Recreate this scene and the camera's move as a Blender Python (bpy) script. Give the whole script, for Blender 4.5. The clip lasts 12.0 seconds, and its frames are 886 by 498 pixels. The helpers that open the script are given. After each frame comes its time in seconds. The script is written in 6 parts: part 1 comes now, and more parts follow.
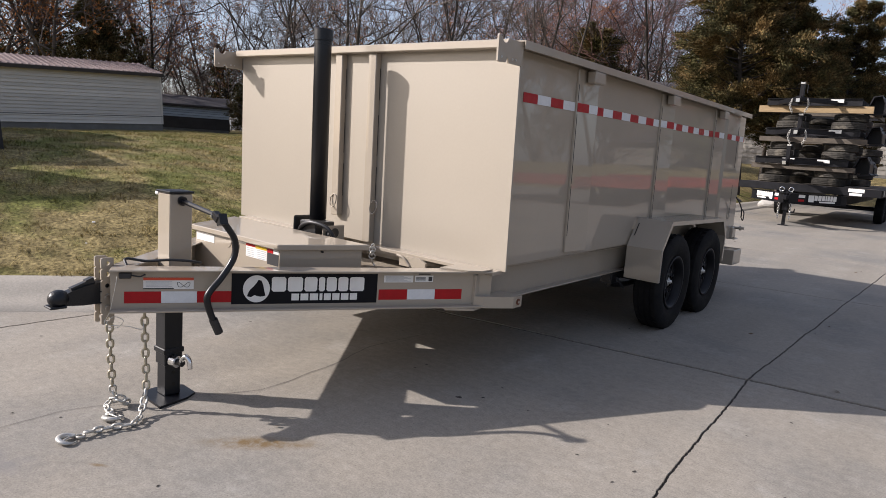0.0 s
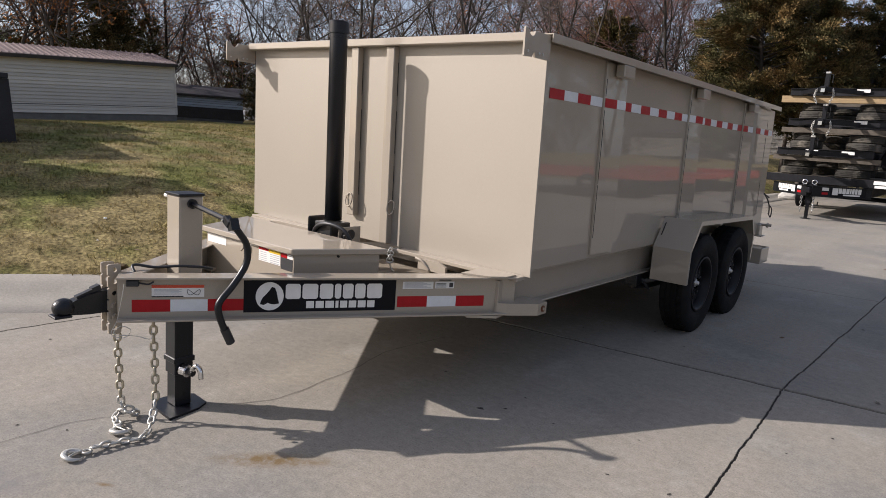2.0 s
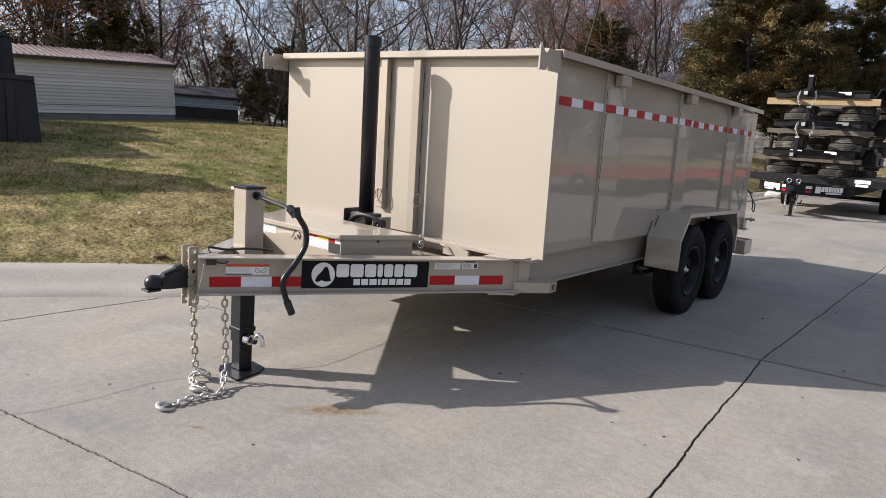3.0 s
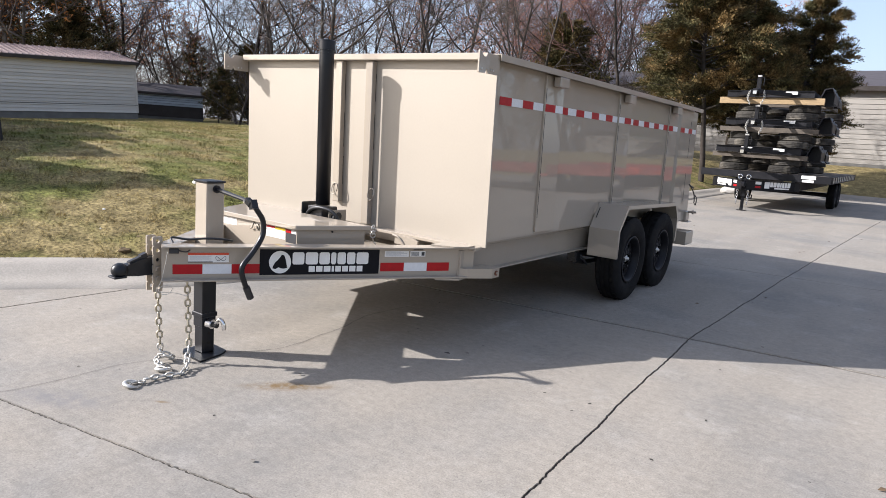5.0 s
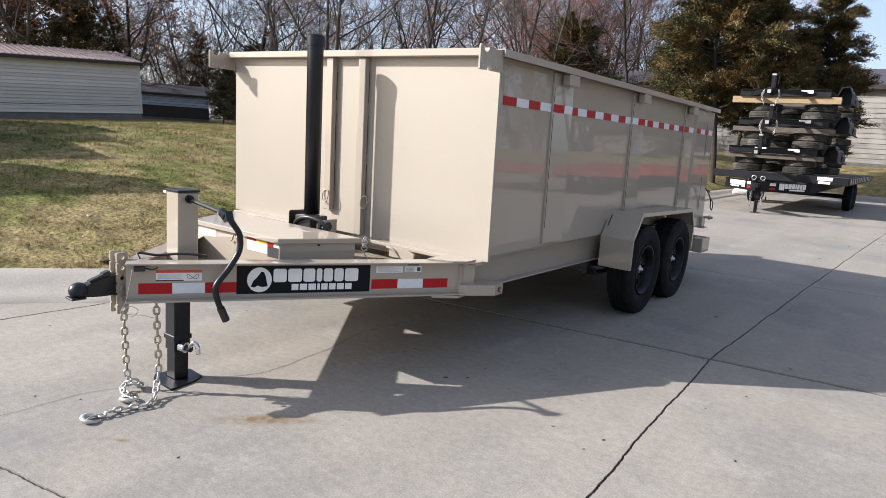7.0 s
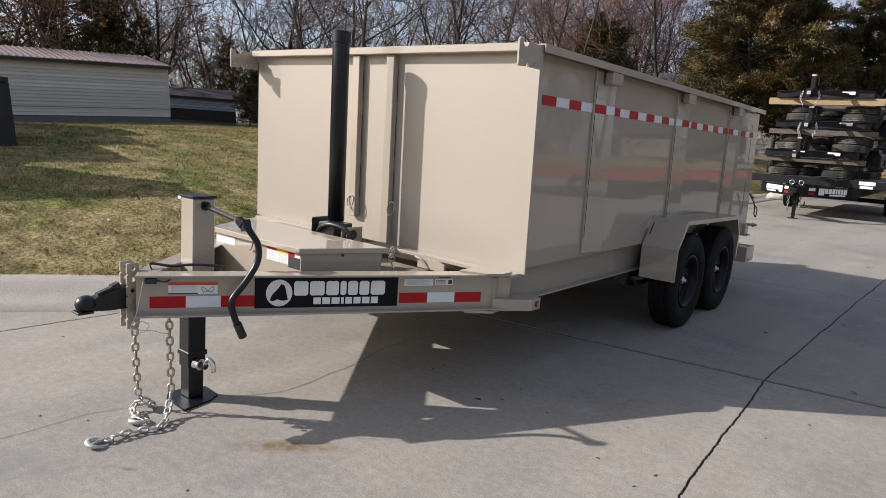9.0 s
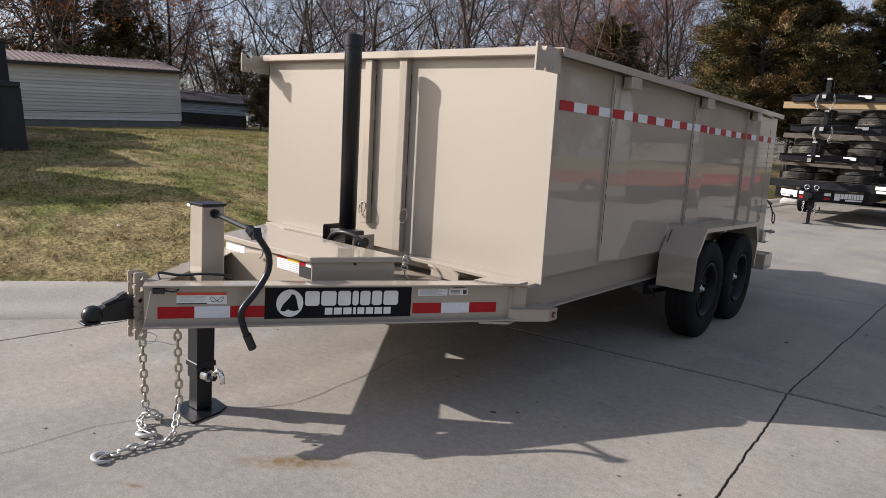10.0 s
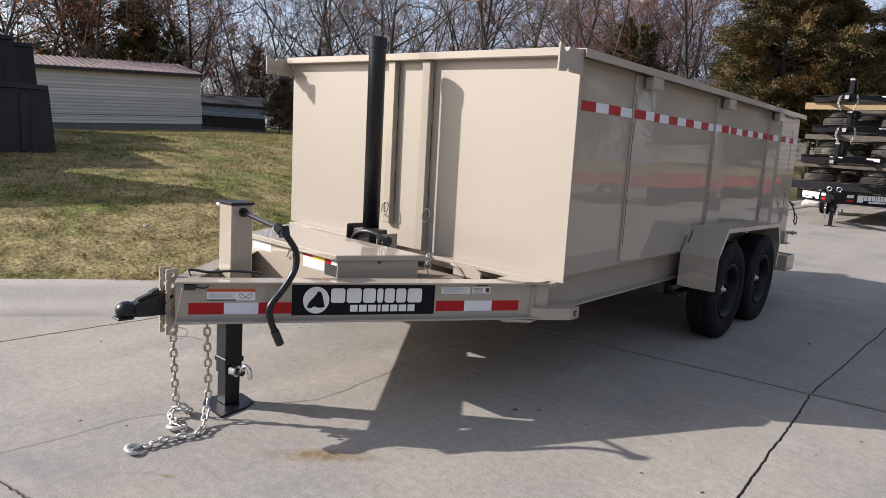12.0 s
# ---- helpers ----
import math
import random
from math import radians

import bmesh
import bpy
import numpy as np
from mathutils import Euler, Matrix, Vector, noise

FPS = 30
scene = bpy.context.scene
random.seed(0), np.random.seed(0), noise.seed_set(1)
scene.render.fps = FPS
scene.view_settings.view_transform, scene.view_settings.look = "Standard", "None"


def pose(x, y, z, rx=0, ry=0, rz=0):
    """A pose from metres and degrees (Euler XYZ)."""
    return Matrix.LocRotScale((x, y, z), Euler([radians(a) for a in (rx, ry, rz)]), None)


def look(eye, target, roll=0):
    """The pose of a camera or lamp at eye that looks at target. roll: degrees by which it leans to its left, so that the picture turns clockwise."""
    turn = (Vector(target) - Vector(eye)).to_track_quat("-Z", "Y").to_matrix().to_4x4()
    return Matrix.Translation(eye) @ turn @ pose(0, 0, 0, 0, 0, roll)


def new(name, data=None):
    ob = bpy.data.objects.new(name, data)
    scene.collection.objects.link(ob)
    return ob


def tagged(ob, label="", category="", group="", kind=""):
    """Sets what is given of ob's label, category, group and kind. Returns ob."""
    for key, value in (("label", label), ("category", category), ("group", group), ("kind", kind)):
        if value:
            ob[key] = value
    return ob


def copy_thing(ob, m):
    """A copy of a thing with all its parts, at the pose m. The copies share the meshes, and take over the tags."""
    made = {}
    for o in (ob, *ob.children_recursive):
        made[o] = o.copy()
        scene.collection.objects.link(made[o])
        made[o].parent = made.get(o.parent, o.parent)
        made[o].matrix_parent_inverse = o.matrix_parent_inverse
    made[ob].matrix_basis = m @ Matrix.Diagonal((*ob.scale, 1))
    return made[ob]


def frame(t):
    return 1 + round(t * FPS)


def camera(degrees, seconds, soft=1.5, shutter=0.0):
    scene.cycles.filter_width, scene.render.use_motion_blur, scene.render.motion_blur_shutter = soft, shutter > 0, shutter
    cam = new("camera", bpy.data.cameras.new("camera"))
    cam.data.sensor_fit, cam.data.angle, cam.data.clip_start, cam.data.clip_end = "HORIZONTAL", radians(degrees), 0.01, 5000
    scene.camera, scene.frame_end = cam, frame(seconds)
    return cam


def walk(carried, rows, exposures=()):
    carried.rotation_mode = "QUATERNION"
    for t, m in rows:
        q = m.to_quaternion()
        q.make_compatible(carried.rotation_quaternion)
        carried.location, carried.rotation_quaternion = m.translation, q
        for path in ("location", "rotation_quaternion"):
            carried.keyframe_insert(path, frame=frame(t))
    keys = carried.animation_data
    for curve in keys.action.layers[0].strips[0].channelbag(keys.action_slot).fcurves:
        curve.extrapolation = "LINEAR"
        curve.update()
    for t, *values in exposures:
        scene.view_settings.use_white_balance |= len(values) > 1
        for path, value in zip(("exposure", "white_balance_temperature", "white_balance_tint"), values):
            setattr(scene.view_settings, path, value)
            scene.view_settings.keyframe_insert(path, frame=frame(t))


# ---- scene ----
cam = camera(69.0, 12.0, soft=0.85)
PATH = [
    (0, (0.103, 0.161, 1.322), (-1.117, 1.715, 1.009), 3.8),
    (0.5, (-0.03, 0.341, 1.356), (-1.248, 1.891, 1.018), 3.9),
    (1, (-0.103, 0.415, 1.374), (-1.324, 1.961, 1.025), 3.9),
    (1.5, (-0.102, 0.399, 1.371), (-1.337, 1.933, 1.018), 3.8),
    (2, (-0.041, 0.266, 1.367), (-1.287, 1.792, 1.02), 3.8),
    (2.5, (0.085, -0.011, 1.343), (-1.158, 1.52, 1.01), 3.9),
    (2.7, (0.103, -0.127, 1.354), (-1.133, 1.408, 1.015), 3.9),
    (4.5, (0.385, -0.432, 1.378), (-0.783, 1.154, 1.031), 3.4),
    (5, (0.431, -0.419, 1.369), (-0.719, 1.18, 1.024), 3.8),
    (5.5, (0.435, -0.401, 1.366), (-0.709, 1.203, 1.021), 4.0),
    (6, (0.424, -0.352, 1.366), (-0.721, 1.251, 1.019), 3.9),
    (6.5, (0.34, -0.217, 1.374), (-0.811, 1.382, 1.026), 3.8),
    (7, (0.251, -0.084, 1.393), (-0.918, 1.502, 1.046), 3.7),
    (9, (0.044, 0.106, 1.384), (-1.184, 1.647, 1.042), 3.7),
    (9.5, (-0.014, 0.143, 1.396), (-1.251, 1.679, 1.056), 3.8),
    (10, (-0.036, 0.158, 1.393), (-1.287, 1.682, 1.061), 3.7),
    (10.5, (-0.053, 0.16, 1.391), (-1.32, 1.672, 1.062), 3.6),
    (11, (-0.068, 0.144, 1.386), (-1.352, 1.642, 1.057), 3.6),
    (11.5, (-0.069, 0.125, 1.379), (-1.357, 1.619, 1.049), 3.6),
    (12, (-0.032, 0.101, 1.379), (-1.323, 1.593, 1.051), 3.6),
]
EXPOSURES = [(0.0, 0.41, 6530, 15), (1.0, 0.17, 6600, 15), (1.5, 0.18, 6600, 15), (2.5, 0.43, 6480, 14), (3.5, 0.70, 6380, 13), (4.5, 0.87, 6280, 13), (5.5, 0.92, 6230, 13), (6.5, 0.90, 6230, 12), (7.2, 0.79, 6280, 12), (8.8, 0.44, 6430, 13), (9.5, 0.39, 6430, 14), (10.5, 0.40, 6480, 14), (12.0, 0.59, 6380, 14)]
walk(cam, [(t, look(eye, target, roll)) for t, eye, target, roll in PATH], exposures=EXPOSURES)

# ---- world, sun ----
SUN_WAY = Vector((0.746, 0.578, -0.525)).normalized()
world = bpy.data.worlds.new("world")
scene.world = world
world.use_nodes = True
wn = world.node_tree.nodes
sky = wn.new("ShaderNodeTexSky")
sky.sky_type = "NISHITA"
sky.sun_disc = False
sky.sun_elevation = radians(29.1)
sky.sun_rotation = radians(232.2)
sky.air_density, sky.dust_density, sky.ozone_density = 1.0, 2.4, 1.5
wn["Background"].inputs["Strength"].default_value = 0.080
# Thin high haze over the whole sky.
haze = wn.new("ShaderNodeMix")
haze.data_type, haze.blend_type = "RGBA", "ADD"
haze.inputs["Factor"].default_value = 1.0
haze.inputs["B"].default_value = (2.05, 2.25, 2.75, 1)
world.node_tree.links.new(sky.outputs["Color"], haze.inputs["A"])
world.node_tree.links.new(haze.outputs["Result"], wn["Background"].inputs["Color"])
sun_data = bpy.data.lights.new("sun", "SUN")
sun_data.energy, sun_data.angle, sun_data.color = 5.25, radians(0.6), (1.0, 0.96, 0.91)
sun = new("sun", sun_data)
sun.matrix_world = look(tuple(-40 * SUN_WAY), (0, 0, 0))

# ---- materials ----


def material(name, color, rough=0.5, metal=0.0, var=0.12, scale=6.0, fine=0.0, fine_scale=90.0, bump=0.0, bump_scale=120.0,
             second=None, second_scale=1.5, second_amount=0.5, coat=0.0, island=0.0, objvar=0.0, spec=0.5, stretch=(1, 1, 1), rough_var=0.08, dry_beyond=None, coat_rough=0.02):
    """A surface with variation at two scales, fine relief and uneven gloss."""
    m = bpy.data.materials.new(name)
    m.use_nodes = True
    nt = m.node_tree
    n, link = nt.nodes, nt.links.new
    bsdf = n["Principled BSDF"]
    bsdf.inputs["Roughness"].default_value = rough
    bsdf.inputs["Metallic"].default_value = metal
    bsdf.inputs["Specular IOR Level"].default_value = spec
    bsdf.inputs["Coat Weight"].default_value = coat
    bsdf.inputs["Coat Roughness"].default_value = coat_rough
    bsdf.inputs["Coat IOR"].default_value = 1.58
    tc = n.new("ShaderNodeTexCoord")
    mp = n.new("ShaderNodeMapping")
    mp.inputs["Scale"].default_value = stretch
    link(tc.outputs["Object"], mp.inputs["Vector"])

    def noisy(sc, detail=5.0):
        t = n.new("ShaderNodeTexNoise")
        t.inputs["Scale"].default_value, t.inputs["Detail"].default_value, t.inputs["Roughness"].default_value = sc, detail, 0.6
        link(mp.outputs["Vector"], t.inputs["Vector"])
        return t

    def times(col, fac_socket, lo, hi):
        r = n.new("ShaderNodeMapRange")
        r.inputs["From Min"].default_value, r.inputs["From Max"].default_value = 0.28, 0.72
        r.inputs["To Min"].default_value, r.inputs["To Max"].default_value = lo, hi
        link(fac_socket, r.inputs["Value"])
        x = n.new("ShaderNodeVectorMath")
        x.operation = "SCALE"
        link(col, x.inputs[0])
        link(r.outputs["Result"], x.inputs["Scale"])
        return x.outputs["Vector"]

    base = n.new("ShaderNodeRGB")
    base.outputs[0].default_value = (*color, 1)
    col = base.outputs[0]
    if second:
        t = noisy(second_scale, 6.0)
        r = n.new("ShaderNodeMapRange")
        r.inputs["From Min"].default_value, r.inputs["From Max"].default_value = 0.62 - 0.35 * second_amount, 0.78 - 0.35 * second_amount
        link(t.outputs["Fac"], r.inputs["Value"])
        amount = r.outputs["Result"]
        if dry_beyond:
            # Leaf litter covers the green past this line.
            xyz = n.new("ShaderNodeSeparateXYZ")
            link(tc.outputs["Object"], xyz.inputs[0])
            dry = n.new("ShaderNodeMapRange")
            dry.inputs["From Min"].default_value, dry.inputs["From Max"].default_value = dry_beyond, dry_beyond + 5
            dry.inputs["To Min"].default_value, dry.inputs["To Max"].default_value = 1.0, 0.08
            link(xyz.outputs["Y"], dry.inputs["Value"])
            both = n.new("ShaderNodeMath")
            both.operation = "MULTIPLY"
            link(amount, both.inputs[0])
            link(dry.outputs["Result"], both.inputs[1])
            amount = both.outputs["Value"]
        mx = n.new("ShaderNodeMix")
        mx.data_type = "RGBA"
        link(amount, mx.inputs["Factor"])
        link(col, mx.inputs["A"])
        mx.inputs["B"].default_value = (*second, 1)
        col = mx.outputs["Result"]
    if var:
        col = times(col, noisy(scale).outputs["Fac"], 1 - var, 1 + var)
    if fine:
        col = times(col, noisy(fine_scale, 3.0).outputs["Fac"], 1 - fine, 1 + fine)
    if island:
        g = n.new("ShaderNodeNewGeometry")
        col = times(col, g.outputs["Random Per Island"], 1 - island, 1 + island)
    if objvar:
        o = n.new("ShaderNodeObjectInfo")
        col = times(col, o.outputs["Random"], 1 - objvar, 1 + objvar)
    link(col, bsdf.inputs["Base Color"])
    if rough_var:
        r = n.new("ShaderNodeMapRange")
        r.inputs["From Min"].default_value, r.inputs["From Max"].default_value = 0.3, 0.7
        r.inputs["To Min"].default_value, r.inputs["To Max"].default_value = max(0.03, rough - rough_var), min(1, rough + rough_var)
        link(noisy(scale * 0.7).outputs["Fac"], r.inputs["Value"])
        link(r.outputs["Result"], bsdf.inputs["Roughness"])
    if bump:
        b = n.new("ShaderNodeBump")
        b.inputs["Strength"].default_value, b.inputs["Distance"].default_value = bump, 0.004
        link(noisy(bump_scale, 4.0).outputs["Fac"], b.inputs["Height"])
        link(b.outputs["Normal"], bsdf.inputs["Normal"])
    return m


BEIGE = material("beige_paint", (0.336, 0.288, 0.228), rough=0.5, var=0.02, scale=1.7, fine=0.015, fine_scale=60, bump=0.12, bump_scale=3.5, coat=0.85, rough_var=0.06, spec=0.2)
# Same paint as BEIGE, retoned for the sunlit front, its reflections blurred.
SHEET = material("beige_paint_sunlit_front", (0.334, 0.294, 0.240), rough=0.5, var=0.02, scale=1.7, fine=0.015, fine_scale=60, bump=0.14, bump_scale=9, coat=0.7, rough_var=0.06, spec=0.2, coat_rough=0.28)
BLACK = material("black_paint", (0.006, 0.0068, 0.0095), rough=0.34, var=0.2, scale=8, bump=0.05, bump_scale=40, spec=0.4)
SATIN = material("satin_black", (0.017, 0.017, 0.019), rough=0.42, var=0.25, scale=5, bump=0.06, bump_scale=60)
OLD_BLACK = material("dusty_black_paint", (0.006, 0.006, 0.008), rough=0.5, var=0.3, scale=2.0, spec=0.25, second=(0.014, 0.014, 0.017), second_scale=1.2, second_amount=0.35)
BIN = material("blue_black_bin_paint", (0.011, 0.012, 0.017), rough=0.42, var=0.3, scale=2.0, spec=0.35, second=(0.018, 0.019, 0.025), second_scale=1.2, second_amount=0.35)
RUBBER = material("tyre_rubber", (0.009, 0.009, 0.010), rough=0.75, var=0.3, scale=9, second=(0.013, 0.0125, 0.012), second_scale=5, second_amount=0.45, bump=0.3, bump_scale=150, spec=0.12)
OLD_RUBBER = material("weathered_rubber", (0.04, 0.037, 0.033), rough=0.9, var=0.35, scale=6, second=(0.10, 0.09, 0.075), second_scale=4, second_amount=0.4, bump=0.3, bump_scale=120, spec=0.2, objvar=0.3)
ZINC = material("galvanised_steel", (0.52, 0.51, 0.48), rough=0.40, metal=0.55, var=0.18, scale=40, second=(0.46, 0.43, 0.37), second_scale=14, second_amount=0.35)
CHROME = material("bright_steel", (0.72, 0.72, 0.72), rough=0.18, metal=1.0, var=0.12, scale=30)
BRASS = material("tan_chain_steel", (0.44, 0.39, 0.29), rough=0.42, metal=0.6, var=0.3, scale=35)


def concrete():
    """Worn concrete: fine sand grain, pits, broom streaks, patches and two rust stains."""
    m = bpy.data.materials.new("concrete")
    m.use_nodes = True
    nt = m.node_tree
    n, link = nt.nodes, nt.links.new
    bsdf = n["Principled BSDF"]
    bsdf.inputs["Roughness"].default_value = 0.85
    bsdf.inputs["Specular IOR Level"].default_value = 0.3
    tc = n.new("ShaderNodeTexCoord")

    def noisy(scale, detail, rough, stretch=(1, 1, 1)):
        mp = n.new("ShaderNodeMapping")
        mp.inputs["Scale"].default_value = stretch
        link(tc.outputs["Object"], mp.inputs["Vector"])
        t = n.new("ShaderNodeTexNoise")
        t.inputs["Scale"].default_value, t.inputs["Detail"].default_value, t.inputs["Roughness"].default_value = scale, detail, rough
        link(mp.outputs["Vector"], t.inputs["Vector"])
        return t.outputs["Fac"]

    def ranged(socket, a, b, lo, hi):
        r = n.new("ShaderNodeMapRange")
        for name, v in (("From Min", a), ("From Max", b), ("To Min", lo), ("To Max", hi)):
            r.inputs[name].default_value = v
        link(socket, r.inputs["Value"])
        return r.outputs["Result"]

    def scaled(col, socket):
        x = n.new("ShaderNodeVectorMath")
        x.operation = "SCALE"
        link(col, x.inputs[0])
        link(socket, x.inputs["Scale"])
        return x.outputs["Vector"]

    def mixed(fac, col, other):
        mx = n.new("ShaderNodeMix")
        mx.data_type = "RGBA"
        link(fac, mx.inputs["Factor"])
        link(col, mx.inputs["A"])
        mx.inputs["B"].default_value = (*other, 1)
        return mx.outputs["Result"]

    base = n.new("ShaderNodeRGB")
    base.outputs[0].default_value = (0.254, 0.229, 0.194, 1)
    col = base.outputs[0]
    col = mixed(ranged(noisy(0.55, 6, 0.65), 0.45, 0.65, 0, 0.9), col, (0.187, 0.178, 0.163))
    col = mixed(ranged(noisy(2.3, 5, 0.7), 0.55, 0.75, 0, 0.6), col, (0.315, 0.298, 0.268))
    col = scaled(col, ranged(noisy(5.0, 3, 0.6, (1, 7, 1)), 0.3, 0.7, 0.965, 1.035))
    col = scaled(col, ranged(noisy(2.2, 3, 0.5, (1.0, 0.09, 1)), 0.35, 0.7, 0.95, 1.10))
    col = scaled(col, ranged(noisy(105.0, 4, 0.75), 0.32, 0.68, 0.78, 1.22))
    col = scaled(col, ranged(noisy(24.0, 2, 0.6), 0.3, 0.7, 0.9, 1.1))
    pit = n.new("ShaderNodeTexVoronoi")
    pit.inputs["Scale"].default_value = 38
    link(tc.outputs["Object"], pit.inputs["Vector"])
    col = scaled(col, ranged(pit.outputs["Distance"], 0.05, 0.14, 0.66, 1.0))
    for cx, cy, rx, ry, turn, strength in ((-2.10, 1.77, 0.30, 0.075, 0.75, 1.0), (-2.368, 1.215, 0.05, 0.016, 0.5, 0.9), (-2.74, 0.90, 0.40, 0.13, 0.5, 0.55)):
        mp = n.new("ShaderNodeMapping")
        mp.vector_type = "TEXTURE"
        mp.inputs["Location"].default_value = (cx, cy, 0)
        mp.inputs["Rotation"].default_value = (0, 0, turn)
        mp.inputs["Scale"].default_value = (rx, ry, 1)
        link(tc.outputs["Object"], mp.inputs["Vector"])
        ln = n.new("ShaderNodeVectorMath")
        ln.operation = "LENGTH"
        link(mp.outputs["Vector"], ln.inputs[0])
        near = ranged(ln.outputs["Value"], 0.15, 1.0, 1.0, 0.0)
        mul = n.new("ShaderNodeMath")
        mul.operation = "MULTIPLY"
        link(near, mul.inputs[0])
        link(ranged(noisy(11.0, 5, 0.7), 0.36, 0.62, 0.0, strength * 1.5), mul.inputs[1])
        mul.use_clamp = True
        col = mixed(mul.outputs["Value"], col, (0.150, 0.146, 0.150) if rx > 0.35 else (0.155, 0.105, 0.052))
    o = n.new("ShaderNodeObjectInfo")
    col = scaled(col, ranged(o.outputs["Random"], 0, 1, 0.96, 1.04))
    link(col, bsdf.inputs["Base Color"])
    b = n.new("ShaderNodeBump")
    b.inputs["Strength"].default_value, b.inputs["Distance"].default_value = 0.18, 0.002
    link(noisy(110.0, 4, 0.7), b.inputs["Height"])
    link(b.outputs["Normal"], bsdf.inputs["Normal"])
    return m


CONCRETE = concrete()
CURB = material("curb_concrete", (0.305, 0.280, 0.243), rough=0.88, var=0.12, scale=1.4, fine=0.14, fine_scale=60, bump=0.5, bump_scale=80, spec=0.3)
JOINT = material("joint_dirt", (0.035, 0.030, 0.025), rough=0.95, var=0.4, scale=30, second=(0.06, 0.05, 0.04), second_scale=9, second_amount=0.3)
CRACK = material("crack_dirt", (0.09, 0.08, 0.07), rough=0.95, var=0.4, scale=20)
CLOD = material("dry_earth", (0.11, 0.082, 0.05), rough=0.95, var=0.4, scale=20, bump=0.8, bump_scale=60, spec=0.1)
SOIL = material("lawn_soil", (0.205, 0.162, 0.076), rough=0.95, var=0.5, scale=4.5, fine=0.8, fine_scale=30, second=(0.120, 0.122, 0.036), second_scale=1.1, second_amount=0.5, bump=1.0, bump_scale=24, spec=0.1, dry_beyond=26.0)
GRASS = material("grass_blades", (0.292, 0.228, 0.094), rough=0.75, var=0.35, scale=2.5, second=(0.140, 0.146, 0.040), second_scale=1.1, second_amount=0.5, island=0.45, spec=0.2)
RED = material("red_reflective", (0.36, 0.006, 0.010), rough=0.38, var=0.1, scale=30, fine=0.12, fine_scale=400, spec=0.25)
WHITE = material("white_reflective", (0.66, 0.67, 0.68), rough=0.38, var=0.06, scale=30, fine=0.06, fine_scale=400, spec=0.25)
LABEL = material("white_label", (0.72, 0.71, 0.68), rough=0.4, var=0.05, scale=20)
INK = material("label_ink", (0.03, 0.03, 0.033), rough=0.5, var=0.1, scale=20)
FAINT = material("label_grey_print", (0.42, 0.43, 0.45), rough=0.45, var=0.1, scale=20)
DECAL = material("black_decal", (0.006, 0.007, 0.010), rough=0.35, var=0.15, scale=9, spec=0.12)
YELLOW = material("label_yellow", (0.62, 0.40, 0.02), rough=0.4, var=0.05)
ORANGE = material("label_orange_red", (0.55, 0.06, 0.02), rough=0.4, var=0.05)
RUST = material("rusty_bolt", (0.16, 0.06, 0.03), rough=0.7, metal=0.4, var=0.3, scale=40)
SEAM = material("seam_gap", (0.02, 0.017, 0.014), rough=0.9, var=0.3)
LUMBER = material("raw_lumber", (0.29, 0.205, 0.11), rough=0.75, var=0.2, scale=5, stretch=(1, 12, 12), fine=0.15, fine_scale=30)
OLD_WOOD = material("grey_deck_wood", (0.085, 0.07, 0.055), rough=0.85, var=0.3, scale=6)
SIDING = material("beige_siding", (0.48, 0.445, 0.395), rough=0.6, var=0.06, scale=1.2, objvar=0.09)
SIDING_W = material("cream_siding", (0.27, 0.25, 0.22), rough=0.6, var=0.08, scale=1.2, objvar=0.06)
PALE = material("pale_metal_siding", (0.36, 0.40, 0.44), rough=0.5, var=0.1, scale=1.0, objvar=0.1)
ROOF_RED = material("brown_red_roof_metal", (0.185, 0.138, 0.132), rough=0.45, var=0.12, scale=1.0)
ROOF_GREY = material("dark_shingle", (0.055, 0.048, 0.052), rough=0.75, var=0.25, scale=3)
BROWN = material("dark_brown_paint_and_shade", (0.035, 0.028, 0.024), rough=0.8, var=0.2, scale=2)
FOUND = material("foundation_block", (0.13, 0.125, 0.115), rough=0.9, var=0.2, scale=3)
BARK = material("grey_bark", (0.070, 0.059, 0.051), rough=0.95, var=0.35, scale=3, second=(0.135, 0.120, 0.106), second_scale=0.8, second_amount=0.30, objvar=0.35, spec=0.15)
TWIG = material("twigs", (0.135, 0.110, 0.097), rough=0.95, var=0.3, scale=1, island=0.35, objvar=0.35, spec=0.1)
TWIG_RED = material("reddish_twigs", (0.175, 0.098, 0.083), rough=0.95, var=0.3, scale=1, island=0.35, objvar=0.25, spec=0.1)
CEDAR = material("cedar_sprays", (0.066, 0.061, 0.028), rough=0.9, var=0.35, scale=0.6, second=(0.165, 0.110, 0.048), second_scale=0.9, second_amount=0.48, island=0.45, spec=0.08)
SHRUB = material("dark_evergreen_leaves", (0.06, 0.072, 0.03), rough=0.8, var=0.35, scale=0.8, second=(0.08, 0.075, 0.022), second_scale=0.8, second_amount=0.4, island=0.4, spec=0.2)
RUSTLEAF = material("rust_oak_leaves", (0.36, 0.145, 0.045), rough=0.8, var=0.3, scale=0.7, island=0.4, spec=0.15)
DRYLEAF = material("dry_leaf", (0.10, 0.065, 0.035), rough=0.85, var=0.3, scale=30)
FADED_RED = material("faded_red_paint", (0.36, 0.052, 0.036), rough=0.5, var=0.4, scale=1.5, objvar=0.35)
STONE = material("pale_stone", (0.42, 0.40, 0.37), rough=0.9, var=0.2, scale=8)

# ---- mesh helpers ----


def lump():
    return bmesh.new()


